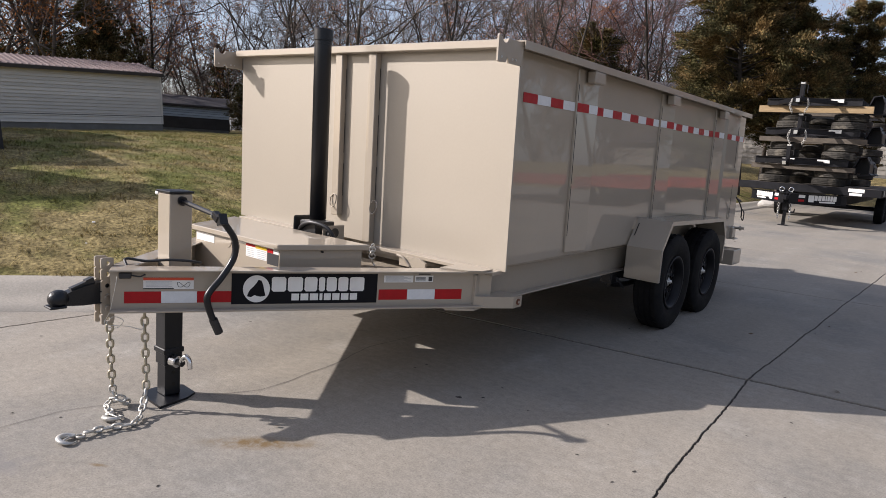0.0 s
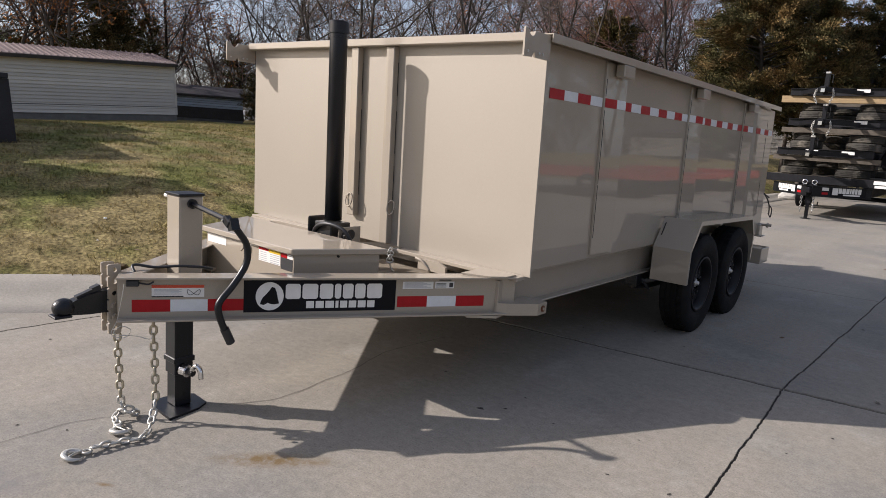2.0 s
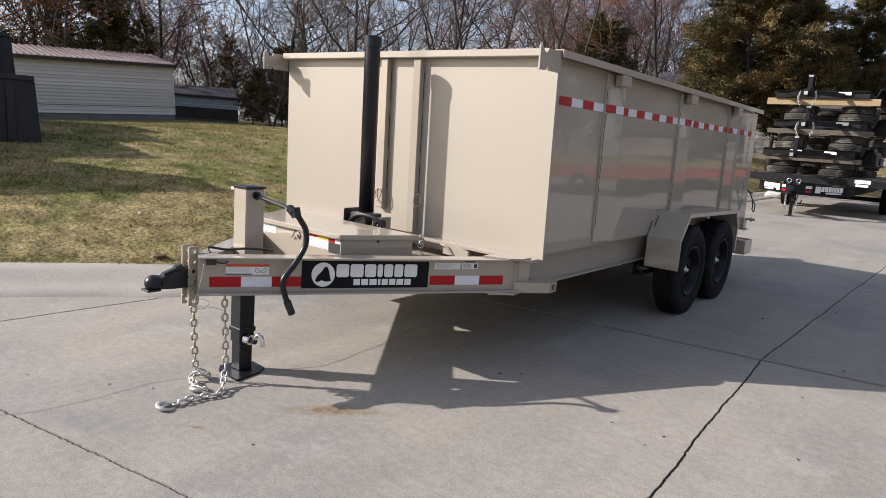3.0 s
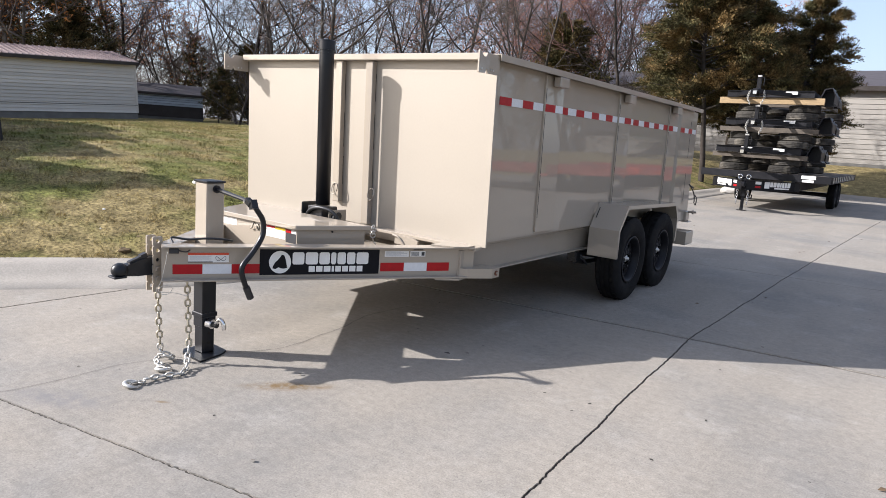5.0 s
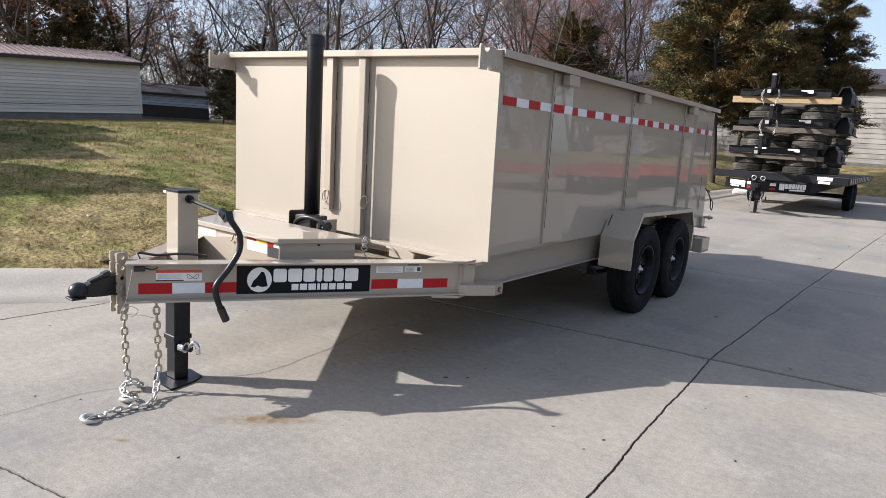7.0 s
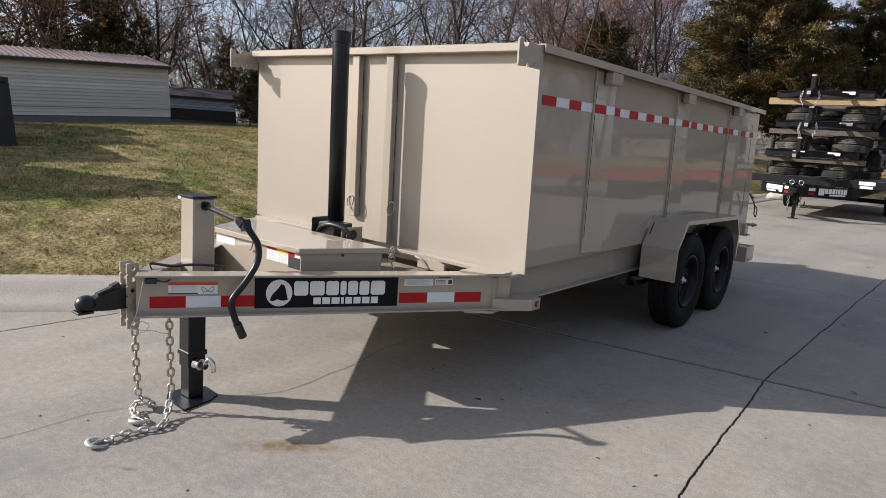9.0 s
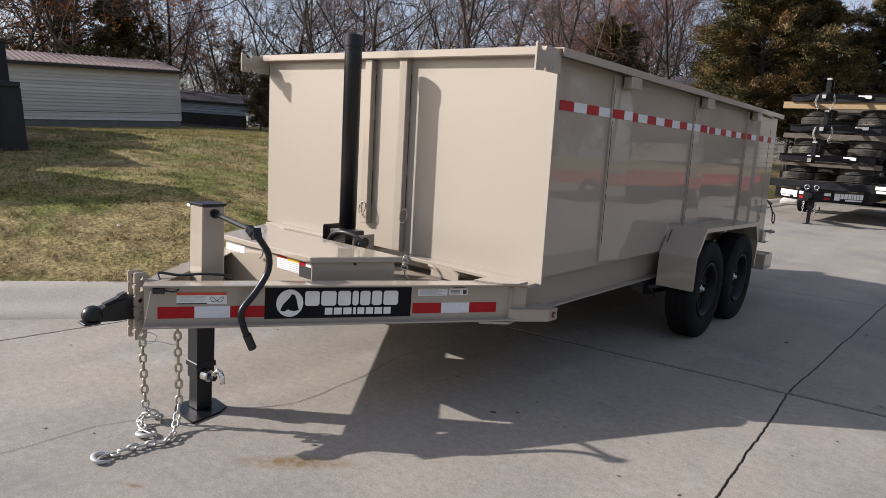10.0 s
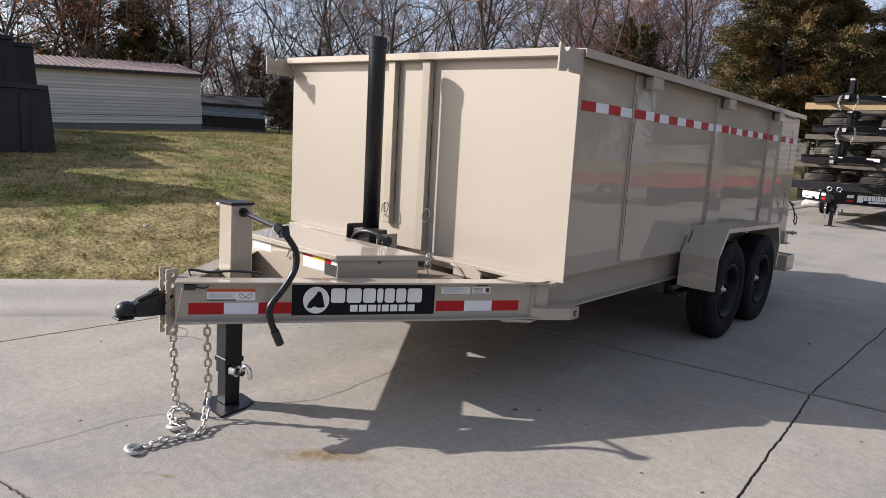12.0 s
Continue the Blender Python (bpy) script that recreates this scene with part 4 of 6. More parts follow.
rod(bm, (-2.770, 1.764, 0.158), (-2.764, 1.765, 0.158), 0.024, seg=16)
pin = tp("spring_pin", bm, CHROME, "bright spring pin housing", jack)
bm = rod(lump(), (-2.764, 1.765, 0.158), (-2.735, 1.771, 0.156), 0.016, seg=12)
tp("pin_shank", bm, BLACK, "black pin shank", pin)
bm = lump()
hose(bm, [(-2.752, 1.768, 0.150), (-2.738, 1.772, 0.182), (-2.716, 1.779, 0.196), (-2.698, 1.785, 0.176), (-2.692, 1.787, 0.138)], 0.012, 8)
tp("pull_handle", bm, CHROME, "bright curved pull handle", pin)
bm = lump()
rod(bm, (-2.79, 1.786, 0.952), (-2.775, 1.786, 0.951), 0.022, seg=14)
rod(bm, (-2.78, 1.786, 0.951), (-2.50, 1.786, 0.918), 0.0115, seg=12)
crank = tp("crank_shaft", bm, BLACK, "black crank shaft", jack)
bm = lump()
bmesh.ops.create_cube(bm, size=1, matrix=Matrix.Translation((-2.487, 1.786, 0.912)) @ Matrix.Rotation(radians(30), 4, "Y") @ Matrix.Diagonal((0.052, 0.034, 0.036, 1)))
bmesh.ops.bevel(bm, geom=bm.edges[:], offset=0.005, segments=1, affect="EDGES")
bmesh.ops.create_cube(bm, size=1, matrix=Matrix.Translation((-2.463, 1.794, 0.902)) @ Matrix.Rotation(radians(70), 4, "Y") @ Matrix.Diagonal((0.05, 0.040, 0.030, 1)))
tp("universal_joint", bm, BLACK, "black clevis joint", jack)
bm = lump()
hose(bm, [(-2.465, 1.792, 0.905), (-2.46, 1.825, 0.862), (-2.458, 1.860, 0.805), (-2.458, 1.858, 0.725), (-2.460, 1.80, 0.640), (-2.463, 1.742, 0.578), (-2.465, 1.730, 0.540), (-2.465, 1.748, 0.475), (-2.465, 1.793, 0.378)], 0.0155, 10)
handle = tp("crank_handle", bm, BLACK, "bent black crank handle", jack)
bm = lump()
rod(bm, (-2.465, 1.762, 0.445), (-2.465, 1.794, 0.376), 0.0195, seg=12)
tp("grip", bm, SATIN, "black rubber grip", jack)
bm = lump()
rod(bm, (-2.506, 1.765, 0.914), (-2.506, 1.807, 0.914), 0.007, seg=8)
tp("clevis_pin", bm, CHROME, "", jack)

# Tongue box for pump and battery.
bm = lump()
body = [(-3.295, 2.163), (-2.520, 2.163), (-2.335, 2.555), (-3.50, 2.555)]
prism(bm, body, lambda a, b, c: (a, b, c), 0.47, 0.727)
tbox = tp("tongue_box", bm, BEIGE, "beige steel tongue box with a flat lid")
bm = lump()
lid = [(-3.315, 2.140), (-2.508, 2.140), (-2.300, 2.58), (-3.545, 2.58)]
prism(bm, lid, lambda a, b, c: (a, b, c), 0.7275, 0.757)
bmesh.ops.bevel(bm, geom=[e for e in bm.edges], offset=0.004, segments=1, affect="EDGES")
tp("lid", bm, BEIGE, "", tbox)
# Filler ledges added to stop sunlight between the box and the beams.
for a, b, c, d in (((-2.49, 2.12), (-2.36, 2.12), (-2.12, 2.56), (-2.34, 2.56)), ((-3.25, 2.12), (-3.18, 2.12), (-3.43, 2.56), (-3.58, 2.56))):
    bm = prism(lump(), [a, b, c, d], lambda p, q, r: (p, q, r), 0.52, 0.535)
    tp("mounting_ledge", bm, BEIGE, "", tbox)


def on_box(bm, x0, x1, z0, z1, lift):
    return box(bm, x0, x1, 2.163 - lift, 2.163 - lift + 0.001, z0, z1)


tp("blank_label", on_box(lump(), -3.285, -3.105, 0.674, 0.719, 0.0012), LABEL, "blank white label", tbox)
tp("warning_label", on_box(lump(), -2.805, -2.625, 0.652, 0.722, 0.0012), LABEL, "warning label with red and yellow headers", tbox)
tp("label_red", on_box(lump(), -2.805, -2.722, 0.709, 0.722, 0.0022), RED, "", tbox)
tp("label_yellow", on_box(lump(), -2.720, -2.625, 0.705, 0.722, 0.0022), YELLOW, "", tbox)
bm = lump()
for k in range(5):
    on_box(bm, -2.798, -2.735, 0.657 + 0.010 * k, 0.660 + 0.010 * k, 0.0022)
    on_box(bm, -2.708, -2.634, 0.655 + 0.010 * k, 0.659 + 0.010 * k, 0.0022)
tp("print_lines", bm, FAINT, "", tbox)
tp("black_label", on_box(lump(), -2.620, -2.528, 0.640, 0.698, 0.0012), INK, "black label with a red header", tbox)
tp("label_red", on_box(lump(), -2.620, -2.572, 0.699, 0.720, 0.0012), RED, "", tbox)
tp("label_white", on_box(lump(), -2.570, -2.528, 0.699, 0.720, 0.0012), LABEL, "", tbox)
bm = lump()
rod(bm, (-2.892, 2.164, 0.695), (-2.892, 2.156, 0.695), 0.020, seg=18)
rod(bm, (-2.892, 2.156, 0.695), (-2.892, 2.148, 0.695), 0.009, seg=12)
hose(bm, [(-2.925, 2.158, 0.726), (-2.927, 2.150, 0.692), (-2.945, 2.150, 0.678)], 0.005, 6)
tp("latch", bm, BEIGE, "small lid latch", tbox)
bm = lump()
mid = (Vector((-2.520, 2.163)) + Vector((-2.335, 2.555))) / 2
rod(bm, (mid.x + 0.002, mid.y - 0.001, 0.718), (mid.x + 0.012, mid.y - 0.005, 0.718), 0.006, seg=10)
tp("lock_button", bm, SEAM, "", tbox)
bm = lump()
for k in range(4):
    z = 0.735 - 0.018 * k
    hose(bm, [(-2.36 + (0.012 * math.cos(a) if k % 2 else 0.004 * math.sin(a)), 2.66 + 0.012 * math.cos(a), z + 0.014 * math.sin(a)) for a in np.linspace(0, 2 * math.pi, 14, endpoint=False)], 0.004, 6, closed=True)
hose(bm, [(-2.36, 2.66, 0.67), (-2.365, 2.675, 0.64), (-2.35, 2.685, 0.62), (-2.345, 2.665, 0.635)], 0.004, 6)
tp("lid_chain", bm, ZINC, "short chain with a snap hook", tbox)
# Plates added to close the tongue ahead of the bed and block sunlight.
bm = prism(lump(), [(-3.62, 2.80), (-2.06, 2.80), (-1.97, 3.02), (-1.97, 3.45), (-3.97, 3.45), (-3.95, 3.02)], lambda a, b, c: (a, b, c), 0.50, 0.512)
tp("hoist_floor", bm, BEIGE)
bm = box(lump(), -2.80, -2.15, 2.56, 2.80, 0.50, 0.512)
tp("hoist_floor", bm, BEIGE)

# Hoist cylinder and its foot.
bm = lump()
lathe(bm, [(0.0, 0.80), (0.051, 0.80), (0.051, 1.872)], lambda x, y, h: (-2.964 + x, 2.786 + y, h), 32)
for f in bm.faces:
    f.smooth = abs(f.normal.z) < 0.5
cyl = bp("hoist_cylinder", bm, BLACK, "tall black telescopic hoist cylinder")
bm = lump()
rod(bm, (-2.964, 2.786, 1.866), (-2.964, 2.786, 1.929), 0.0575, seg=40)
rod(bm, (-2.964, 2.786, 1.929), (-2.964, 2.786, 1.934), 0.0575, 0.053, seg=40)
rod(bm, (-2.964, 2.786, 1.845), (-2.964, 2.786, 1.853), 0.0535, seg=40)
bp("cylinder_cap", bm, BLACK, "black screw cap", cyl)
bm = lump()
box(bm, -3.10, -3.085, 2.70, 2.86, 0.60, 0.815, 0.008)
rod(bm, (-3.12, 2.78, 0.74), (-2.798, 2.78, 0.74), 0.03, seg=16)
box(bm, -3.01, -2.86, 2.68, 2.83, 0.60, 0.80, 0.006)
tp("cylinder_mount", bm, SATIN, "black trunnion mount")
bm = lump()
hose(bm, [(-3.03, 2.69, 0.70), (-2.98, 2.67, 0.765), (-2.88, 2.66, 0.80), (-2.77, 2.68, 0.785), (-2.72, 2.70, 0.73), (-2.73, 2.72, 0.66), (-2.78, 2.73, 0.58)], 0.012, 8)
tp("hydraulic_hose", bm, SATIN, "black hydraulic hose loop")
bm = lump()
rod(bm, (-2.80, 2.735, 0.735), (-2.776, 2.735, 0.735), 0.028, seg=18)
tp("pivot_pin", bm, SATIN, "black pivot pin")
bm = box(lump(), -2.814, -2.802, 2.69, 2.86, 0.60, 0.785, 0.004)
tp("mount_cheek", bm, BEIGE)
bm = lump()
prism(bm, [(-2.40, 0.60), (-2.40, 0.655), (-2.37, 0.66), (-2.25, 0.66), (-2.20, 0.64), (-2.20, 0.60)], lambda a, b, c: (a, c, b), 2.93, 2.945)
hose(bm, [(-2.41, 2.92, 0.66), (-2.36, 2.92, 0.648), (-2.31, 2.93, 0.60)], 0.008, 6)
tp("lift_prop_bracket", bm, BEIGE)

# Safety chains: links, hooks.


def link_mesh(length=0.052, width=0.037, wire=0.0060):
    bm = lump()
    hl, r = (length - width) / 2, width / 2 - wire
    pts = [(hl + r * math.cos(a), r * math.sin(a), 0) for a in np.linspace(-math.pi / 2, math.pi / 2, 7)]
    pts += [(-hl + r * math.cos(a), r * math.sin(a), 0) for a in np.linspace(math.pi / 2, 3 * math.pi / 2, 7)]
    return hose(bm, pts, wire, 6, closed=True)


link_zinc, link_brass = finish("link", link_mesh(), ZINC), finish("link", link_mesh(), BRASS)


def hook_mesh():
    bm = lump()
    rings, n, pts = [], 22, []
    for i in range(n):
        a = math.radians(-30 + 285 * i / (n - 1))
        pts.append((0.036 * math.cos(a), 0.036 * math.sin(a), 0.006 * math.sin(a)))
    rad = [0.004 + 0.010 * math.sin(math.pi * min(1, (i + 3) / n)) ** 0.7 for i in range(n)]
    for i, p in enumerate(pts):
        p, q = Vector(p), Vector(p).normalized()
        rings.append([bm.verts.new(p + rad[i] * (math.cos(a) * q + math.sin(a) * Vector((0, 0, 0.8)))) for a in np.linspace(0, 2 * math.pi, 8, endpoint=False)])
    for a, b in zip(rings, rings[1:]):
        for j in range(8):
            f = bm.faces.new((a[j], a[(j + 1) % 8], b[(j + 1) % 8], b[j]))
            f.smooth = True
    bm.faces.new(rings[0][::-1]), bm.faces.new(rings[-1])
    hose(bm, [(0.030 + 0.016 * math.cos(a), -0.036 + 0.016 * math.sin(a), 0) for a in np.linspace(0, 2 * math.pi, 14, endpoint=False)], 0.006, 6, closed=True)
    hose(bm, [(0.028, -0.02, 0.004), (0.0, 0.0, 0.008), (-0.028, 0.012, 0.006)], 0.004, 6)
    bmesh.ops.recalc_face_normals(bm, faces=bm.faces[:])
    return bm


hook_me = finish("hook", hook_mesh(), ZINC)
INV = dump_trailer.matrix_basis.inverted()


def chain(path, pitch, switch_at, hook_at, hook_turn):
    holder = new("safety_chain")
    holder.parent = dump_trailer
    holder["label"] = "steel safety chain with a hook lying on the concrete"
    line = smooth_line(path, 24)
    out, spare, k = [line[0]], 0.0, 0
    for a, b in zip(line, line[1:]):
        d = (b - a).length
        while spare + d >= pitch:
            a = a + (b - a) * ((pitch - spare) / d)
            d, spare = (b - a).length, 0.0
            out.append(a)
        spare += d
    for k, (a, b) in enumerate(zip(out, out[1:])):
        way = (b - a).normalized()
        flat = way.cross(Vector((0.5, 0.8, 0.1)) if abs(way.z) > 0.5 else Vector((0, 0, 1))).normalized()
        top = way.cross(flat)
        if k % 2:
            flat, top = top, -flat
        if abs(way.z) < 0.6:
            tilt = Matrix.Rotation(radians(14 if k % 2 == 0 else -18), 3, way)
            flat, top = tilt @ flat, tilt @ top
        m = Matrix((way, flat, top)).transposed().to_4x4()
        m.translation = (a + b) / 2
        # Links above switch_at are tan, those below brighter grey.
        ob = new("link", link_brass if m.translation.z > switch_at else link_zinc)
        ob.parent = holder
        ob.matrix_basis = INV @ m
    ob = new("hook", hook_me)
    ob.parent = holder
    ob["label"] = "galvanised slip hook"
    ob.matrix_basis = INV @ Matrix.Translation(hook_at) @ Matrix.Rotation(hook_turn, 4, "Z")


chain([(-2.765, 1.60, 0.485), (-2.762, 1.60, 0.38), (-2.755, 1.60, 0.22), (-2.735, 1.59, 0.10), (-2.700, 1.557, 0.045), (-2.657, 1.524, 0.024), (-2.607, 1.475, 0.017), (-2.615, 1.428, 0.017), (-2.638, 1.371, 0.017), (-2.640, 1.325, 0.019), (-2.645, 1.290, 0.026), (-2.640, 1.262, 0.016)], 0.038, 0.10, (-2.640, 1.212, 0.014), 2.44)
chain([(-2.885, 1.495, 0.445), (-2.885, 1.495, 0.35), (-2.885, 1.50, 0.2), (-2.885, 1.505, 0.09), (-2.90, 1.52, 0.045), (-2.87, 1.56, 0.020), (-2.83, 1.55, 0.02), (-2.83, 1.51, 0.045), (-2.87, 1.49, 0.040), (-2.85, 1.455, 0.02), (-2.80, 1.455, 0.02), (-2.775, 1.446, 0.018)], 0.038, 0.09, (-2.735, 1.437, 0.014), 3.84)
bm = lump()
hose(bm, [(-2.79, 1.57, 0.495), (-2.775, 1.585, 0.475), (-2.765, 1.60, 0.47), (-2.75, 1.62, 0.475), (-2.73, 1.645, 0.495)], 0.006, 6)
tp("chain_loop", bm, BEIGE, "welded rod loop under the tongue")

# ---- trailer stack further back ----


def tt(name, bm, mat, parent, label="", at=(0, 0, 0)):
    return part(name, bm, mat, parent, label, shift=at)


FB = (-2.9, 17.3, 0.0)
flatbed = thing("flatbed_trailer", "black deck-over flatbed trailer carrying a stack of trailers", "trailer", FB)
bm = lump()
box(bm, -4.40, -1.28, 18.2, 18.28, 0.80, 0.985, 0.006)
tt("front_beam", bm, OLD_BLACK, flatbed, "", FB)
for x in (-4.24, -1.30):
    bm = box(lump(), x - 0.03, x + 0.03, 18.285, 25.4, 0.80, 0.985, 0.004)
    rail = tt("side_rail", bm, OLD_BLACK, flatbed, "", FB)
    for k in range(12):
        bm = box(lump(), x + (0.032 if x > -2 else -0.05), x + (0.05 if x > -2 else -0.032), 18.5 + 0.55 * k, 18.62 + 0.55 * k, 0.83, 0.97, 0.003)
        tt("stake_pocket", bm, ZINC, rail, "", FB)
for k in range(9):
    x0 = -4.20 + k * 0.32
    tt("deck_plank", box(lump(), x0, x0 + 0.305, 18.29, 25.38, 0.95, 0.986, 0.004), OLD_WOOD, flatbed, "", FB)
for x in (-3.45, -2.1):
    tt("frame_beam", box(lump(), x - 0.06, x + 0.06, 18.29, 25.3, 0.54, 0.795, 0.004), OLD_BLACK, flatbed, "", FB)
for sx, x_end in ((1, -1.95), (-1, -4.05)):
    a, b = Vector((-3.02 + 0.05 * sx, 17.0)), Vector((x_end, 18.19))
    al = (b - a).normalized()
    ou = Vector((al.y, -al.x)) * (1 if sx > 0 else -1)
    beam = tt("tongue_beam", i_beam(lump(), a, al, ou, 0, (b - a).length, 0.545, 0.785, 0.05), OLD_BLACK, flatbed, "", FB)
    bm = lump()
    L = (b - a).length
    obox(bm, a, al, ou, 0.30 * L, 0.90 * L, 0.007, 0.009, 0.575, 0.775)
    dec = tt("decal", bm, DECAL, flatbed, "black decal with white blocks", FB)
    bm = lump()
    s = 0.33 * L
    for wd in (0.15, 0.085, 0.09, 0.08, 0.04, 0.065, 0.065, 0.09):
        obox(bm, a, al, ou, s, s + wd, 0.0095, 0.0105, 0.64 if wd < 0.15 else 0.60, 0.76)
        s += wd + 0.014
    obox(bm, a, al, ou, 0.52 * L, 0.80 * L, 0.0095, 0.0105, 0.59, 0.625)
    tt("white_blocks", bm, LABEL, dec, "", FB)
    bm = lump()
    obox(bm, a, al, ou, 0.16 * L, 0.26 * L, 0.007, 0.009, 0.60, 0.65)
    tt("reflective_tape", bm, RED, flatbed, "red reflective tape", FB)
    bm = lump()
    obox(bm, a, al, ou, 0.16 * L, 0.27 * L, 0.007, 0.009, 0.69, 0.76)
    tt("label", bm, LABEL, flatbed, "white label", FB)
bm = lump()
box(bm, -3.13, -3.01, 17.24, 17.36, 0.36, 0.86, 0.006)
box(bm, -3.105, -3.035, 17.265, 17.335, 0.015, 0.36, 0.004)
box(bm, -3.17, -2.97, 17.22, 17.38, 0.0, 0.014, 0.003)
rod(bm, (-3.01, 17.3, 0.33), (-2.86, 17.27, 0.34), 0.016, seg=8)
rod(bm, (-2.87, 17.27, 0.34), (-2.86, 17.25, 0.42), 0.014, seg=8)
tt("jack", bm, OLD_BLACK, flatbed, "black drop-leg jack", FB)
for dx in (-0.10, 0.10):
    bm = lump()
    hose(bm, [(-3.07 + dx + 0.05 * math.cos(a), 17.16, 0.86 + 0.05 * math.sin(a)) for a in np.linspace(0, 2 * math.pi, 16, endpoint=False)], 0.013, 6, closed=True)
    for k in range(11):
        z = 0.80 - 0.06 * k
        hose(bm, [(-3.07 + dx * 1.25 + (0.022 * math.cos(a) if k % 2 else 0.004), 17.18 + (0 if k % 2 else 0.022 * math.cos(a)), z + 0.042 * math.sin(a)) for a in np.linspace(0, 2 * math.pi, 10, endpoint=False)], 0.009, 5, closed=True)
    tt("safety_chain", bm, CHROME, flatbed, "bright safety chain", FB)
tt("coupler", box(lump(), -3.07, -2.97, 16.80, 17.0, 0.62, 0.74, 0.02), OLD_BLACK, flatbed, "", FB)
big_tyre = finish("tyre", tyre_mesh(0.37, 0.22, 0.2, 40), RUBBER)
small_rim = finish("rim", rim_mesh(0.2, 0.022, 0.12), BLACK)
for x in (-1.52, -4.02):
    for y in (21.6, 22.5):
        wheel = new("wheel")
        wheel.parent = flatbed
        wheel.matrix_basis = Matrix.Translation(Vector((x, y, 0.37)) - Vector(FB)) @ Matrix.Rotation(0 if x > -2 else math.pi, 4, "Z")
        for nm, me in (("tyre", big_tyre), ("rim", small_rim)):
            ob = new(nm, me)
            ob.parent = wheel
bm = lump()
for y in (21.6, 22.5):
    rod(bm, (-4.0, y, 0.37), (-1.55, y, 0.37), 0.04, seg=10)
tt("axle", bm, OLD_BLACK, flatbed, "", FB)
tt("white_label", box(lump(), -1.95, -1.62, 18.195, 18.199, 0.89, 0.975), LABEL, flatbed, "white label", FB)
tt("white_label", box(lump(), -1.92, -1.66, 18.195, 18.199, 0.81, 0.87), LABEL, flatbed, "white label", FB)


def stacked_trailer(dx, z, dy):
    """A small black utility trailer: front channel, long rails, floor slats, jack, coupler, chains, fenders."""
    at = (-2.85 + dx, 18.6 + dy, z)
    t = thing("utility_trailer", "black steel utility trailer frame stacked flat on tyres", "trailer", at, group="stacked trailers")
    x0, x1, y = -3.86 + dx, -1.80 + dx, 18.35 + dy

    def q(name, bm, mat=OLD_BLACK, label="", parent=None):
        return part(name, bm, mat, parent or t, label, shift=at)

    bm = lump()
    box(bm, x0, x1, y, y + 0.012, z, z + 0.17, 0.002)
    box(bm, x0, x1, y - 0.05, y - 0.001, z + 0.158, z + 0.17, 0.002)
    box(bm, x0, x1, y - 0.05, y - 0.001, z, z + 0.012, 0.002)
    front = q("front_channel", bm)
    for sx, xx in ((1, x1 - 0.09), (-1, x0)):
        q("side_rail", box(lump(), xx, xx + 0.09, y + 0.014, y + 5.6, z + 0.02, z + 0.15, 0.004))
    for k in range(6):
        q("cross_bar", box(lump(), x0 + 0.092, x1 - 0.092, y + 0.5 + 0.9 * k, y + 0.58 + 0.9 * k, z + 0.02, z + 0.10))
    for xx in (-3.22, -2.45):
        bm = box(lump(), xx + dx, xx + 0.27 + dx, y - 0.054, y - 0.0515, z + 0.075, z + 0.15)
        q("label", bm, LABEL, "small white label", front)
    for sx in (-1, 1):
        a, b = Vector((-2.95 + dx + 0.04 * sx, y - 1.05)), Vector((-2.95 + dx + 0.62 * sx, y - 0.06))
        al = (b - a).normalized()
        ou = Vector((al.y, -al.x)) * sx
        bm = lump()
        obox(bm, a, al, ou, 0, (b - a).length, -0.03, 0.03, z + 0.01, z + 0.11, 0.004)
        q("tongue_rail", bm)
    jx, jy = -2.95 + dx, y - 0.95
    q("coupler", box(lump(), jx - 0.06, jx + 0.06, jy - 0.25, jy + 0.05, z + 0.03, z + 0.12, 0.012), OLD_BLACK)
    bm = lump()
    box(bm, jx - 0.045, jx + 0.045, jy + 0.06, jy + 0.15, z - 0.05, z + 0.42, 0.006)
    box(bm, jx - 0.16, jx + 0.16, jy + 0.02, jy + 0.18, z + 0.0, z + 0.05, 0.004)
    rod(bm, (jx + 0.04, jy + 0.1, z + 0.40), (jx + 0.11, jy + 0.1, z + 0.40), 0.010, seg=8)
    rod(bm, (jx + 0.11, jy + 0.1, z + 0.41), (jx + 0.11, jy + 0.1, z + 0.22), 0.010, seg=8)
    jack2 = q("jack", bm, OLD_BLACK)
    q("jack_cap", box(lump(), jx - 0.047, jx + 0.047, jy + 0.058, jy + 0.152, z + 0.421, z + 0.465, 0.006), ZINC, "bright cap", jack2)
    q("plug", box(lump(), jx - 0.04, jx + 0.04, jy - 0.27, jy - 0.255, z - 0.02, z + 0.06), CHROME, "bright end plate")
    for sx in (-1, 1) if z > 2 else ():
        bm = lump()
        hang = [(jx + 0.16 * sx, jy - 0.02, z + 0.06), (jx + 0.19 * sx, jy - 0.04, z - 0.08), (jx + 0.13 * sx, jy - 0.05, z - 0.24)]
        ln = smooth_line(hang, 5)
        for k, p in enumerate(ln):
            hose(bm, [(p.x + (0.020 * math.cos(a) if k % 2 else 0.004), p.y + (0 if k % 2 else 0.02 * math.cos(a)), p.z + 0.03 * math.sin(a)) for a in np.linspace(0, 2 * math.pi, 9, endpoint=False)], 0.0065, 5, closed=True)
        q("safety_chain", bm, ZINC, "grey safety chain")
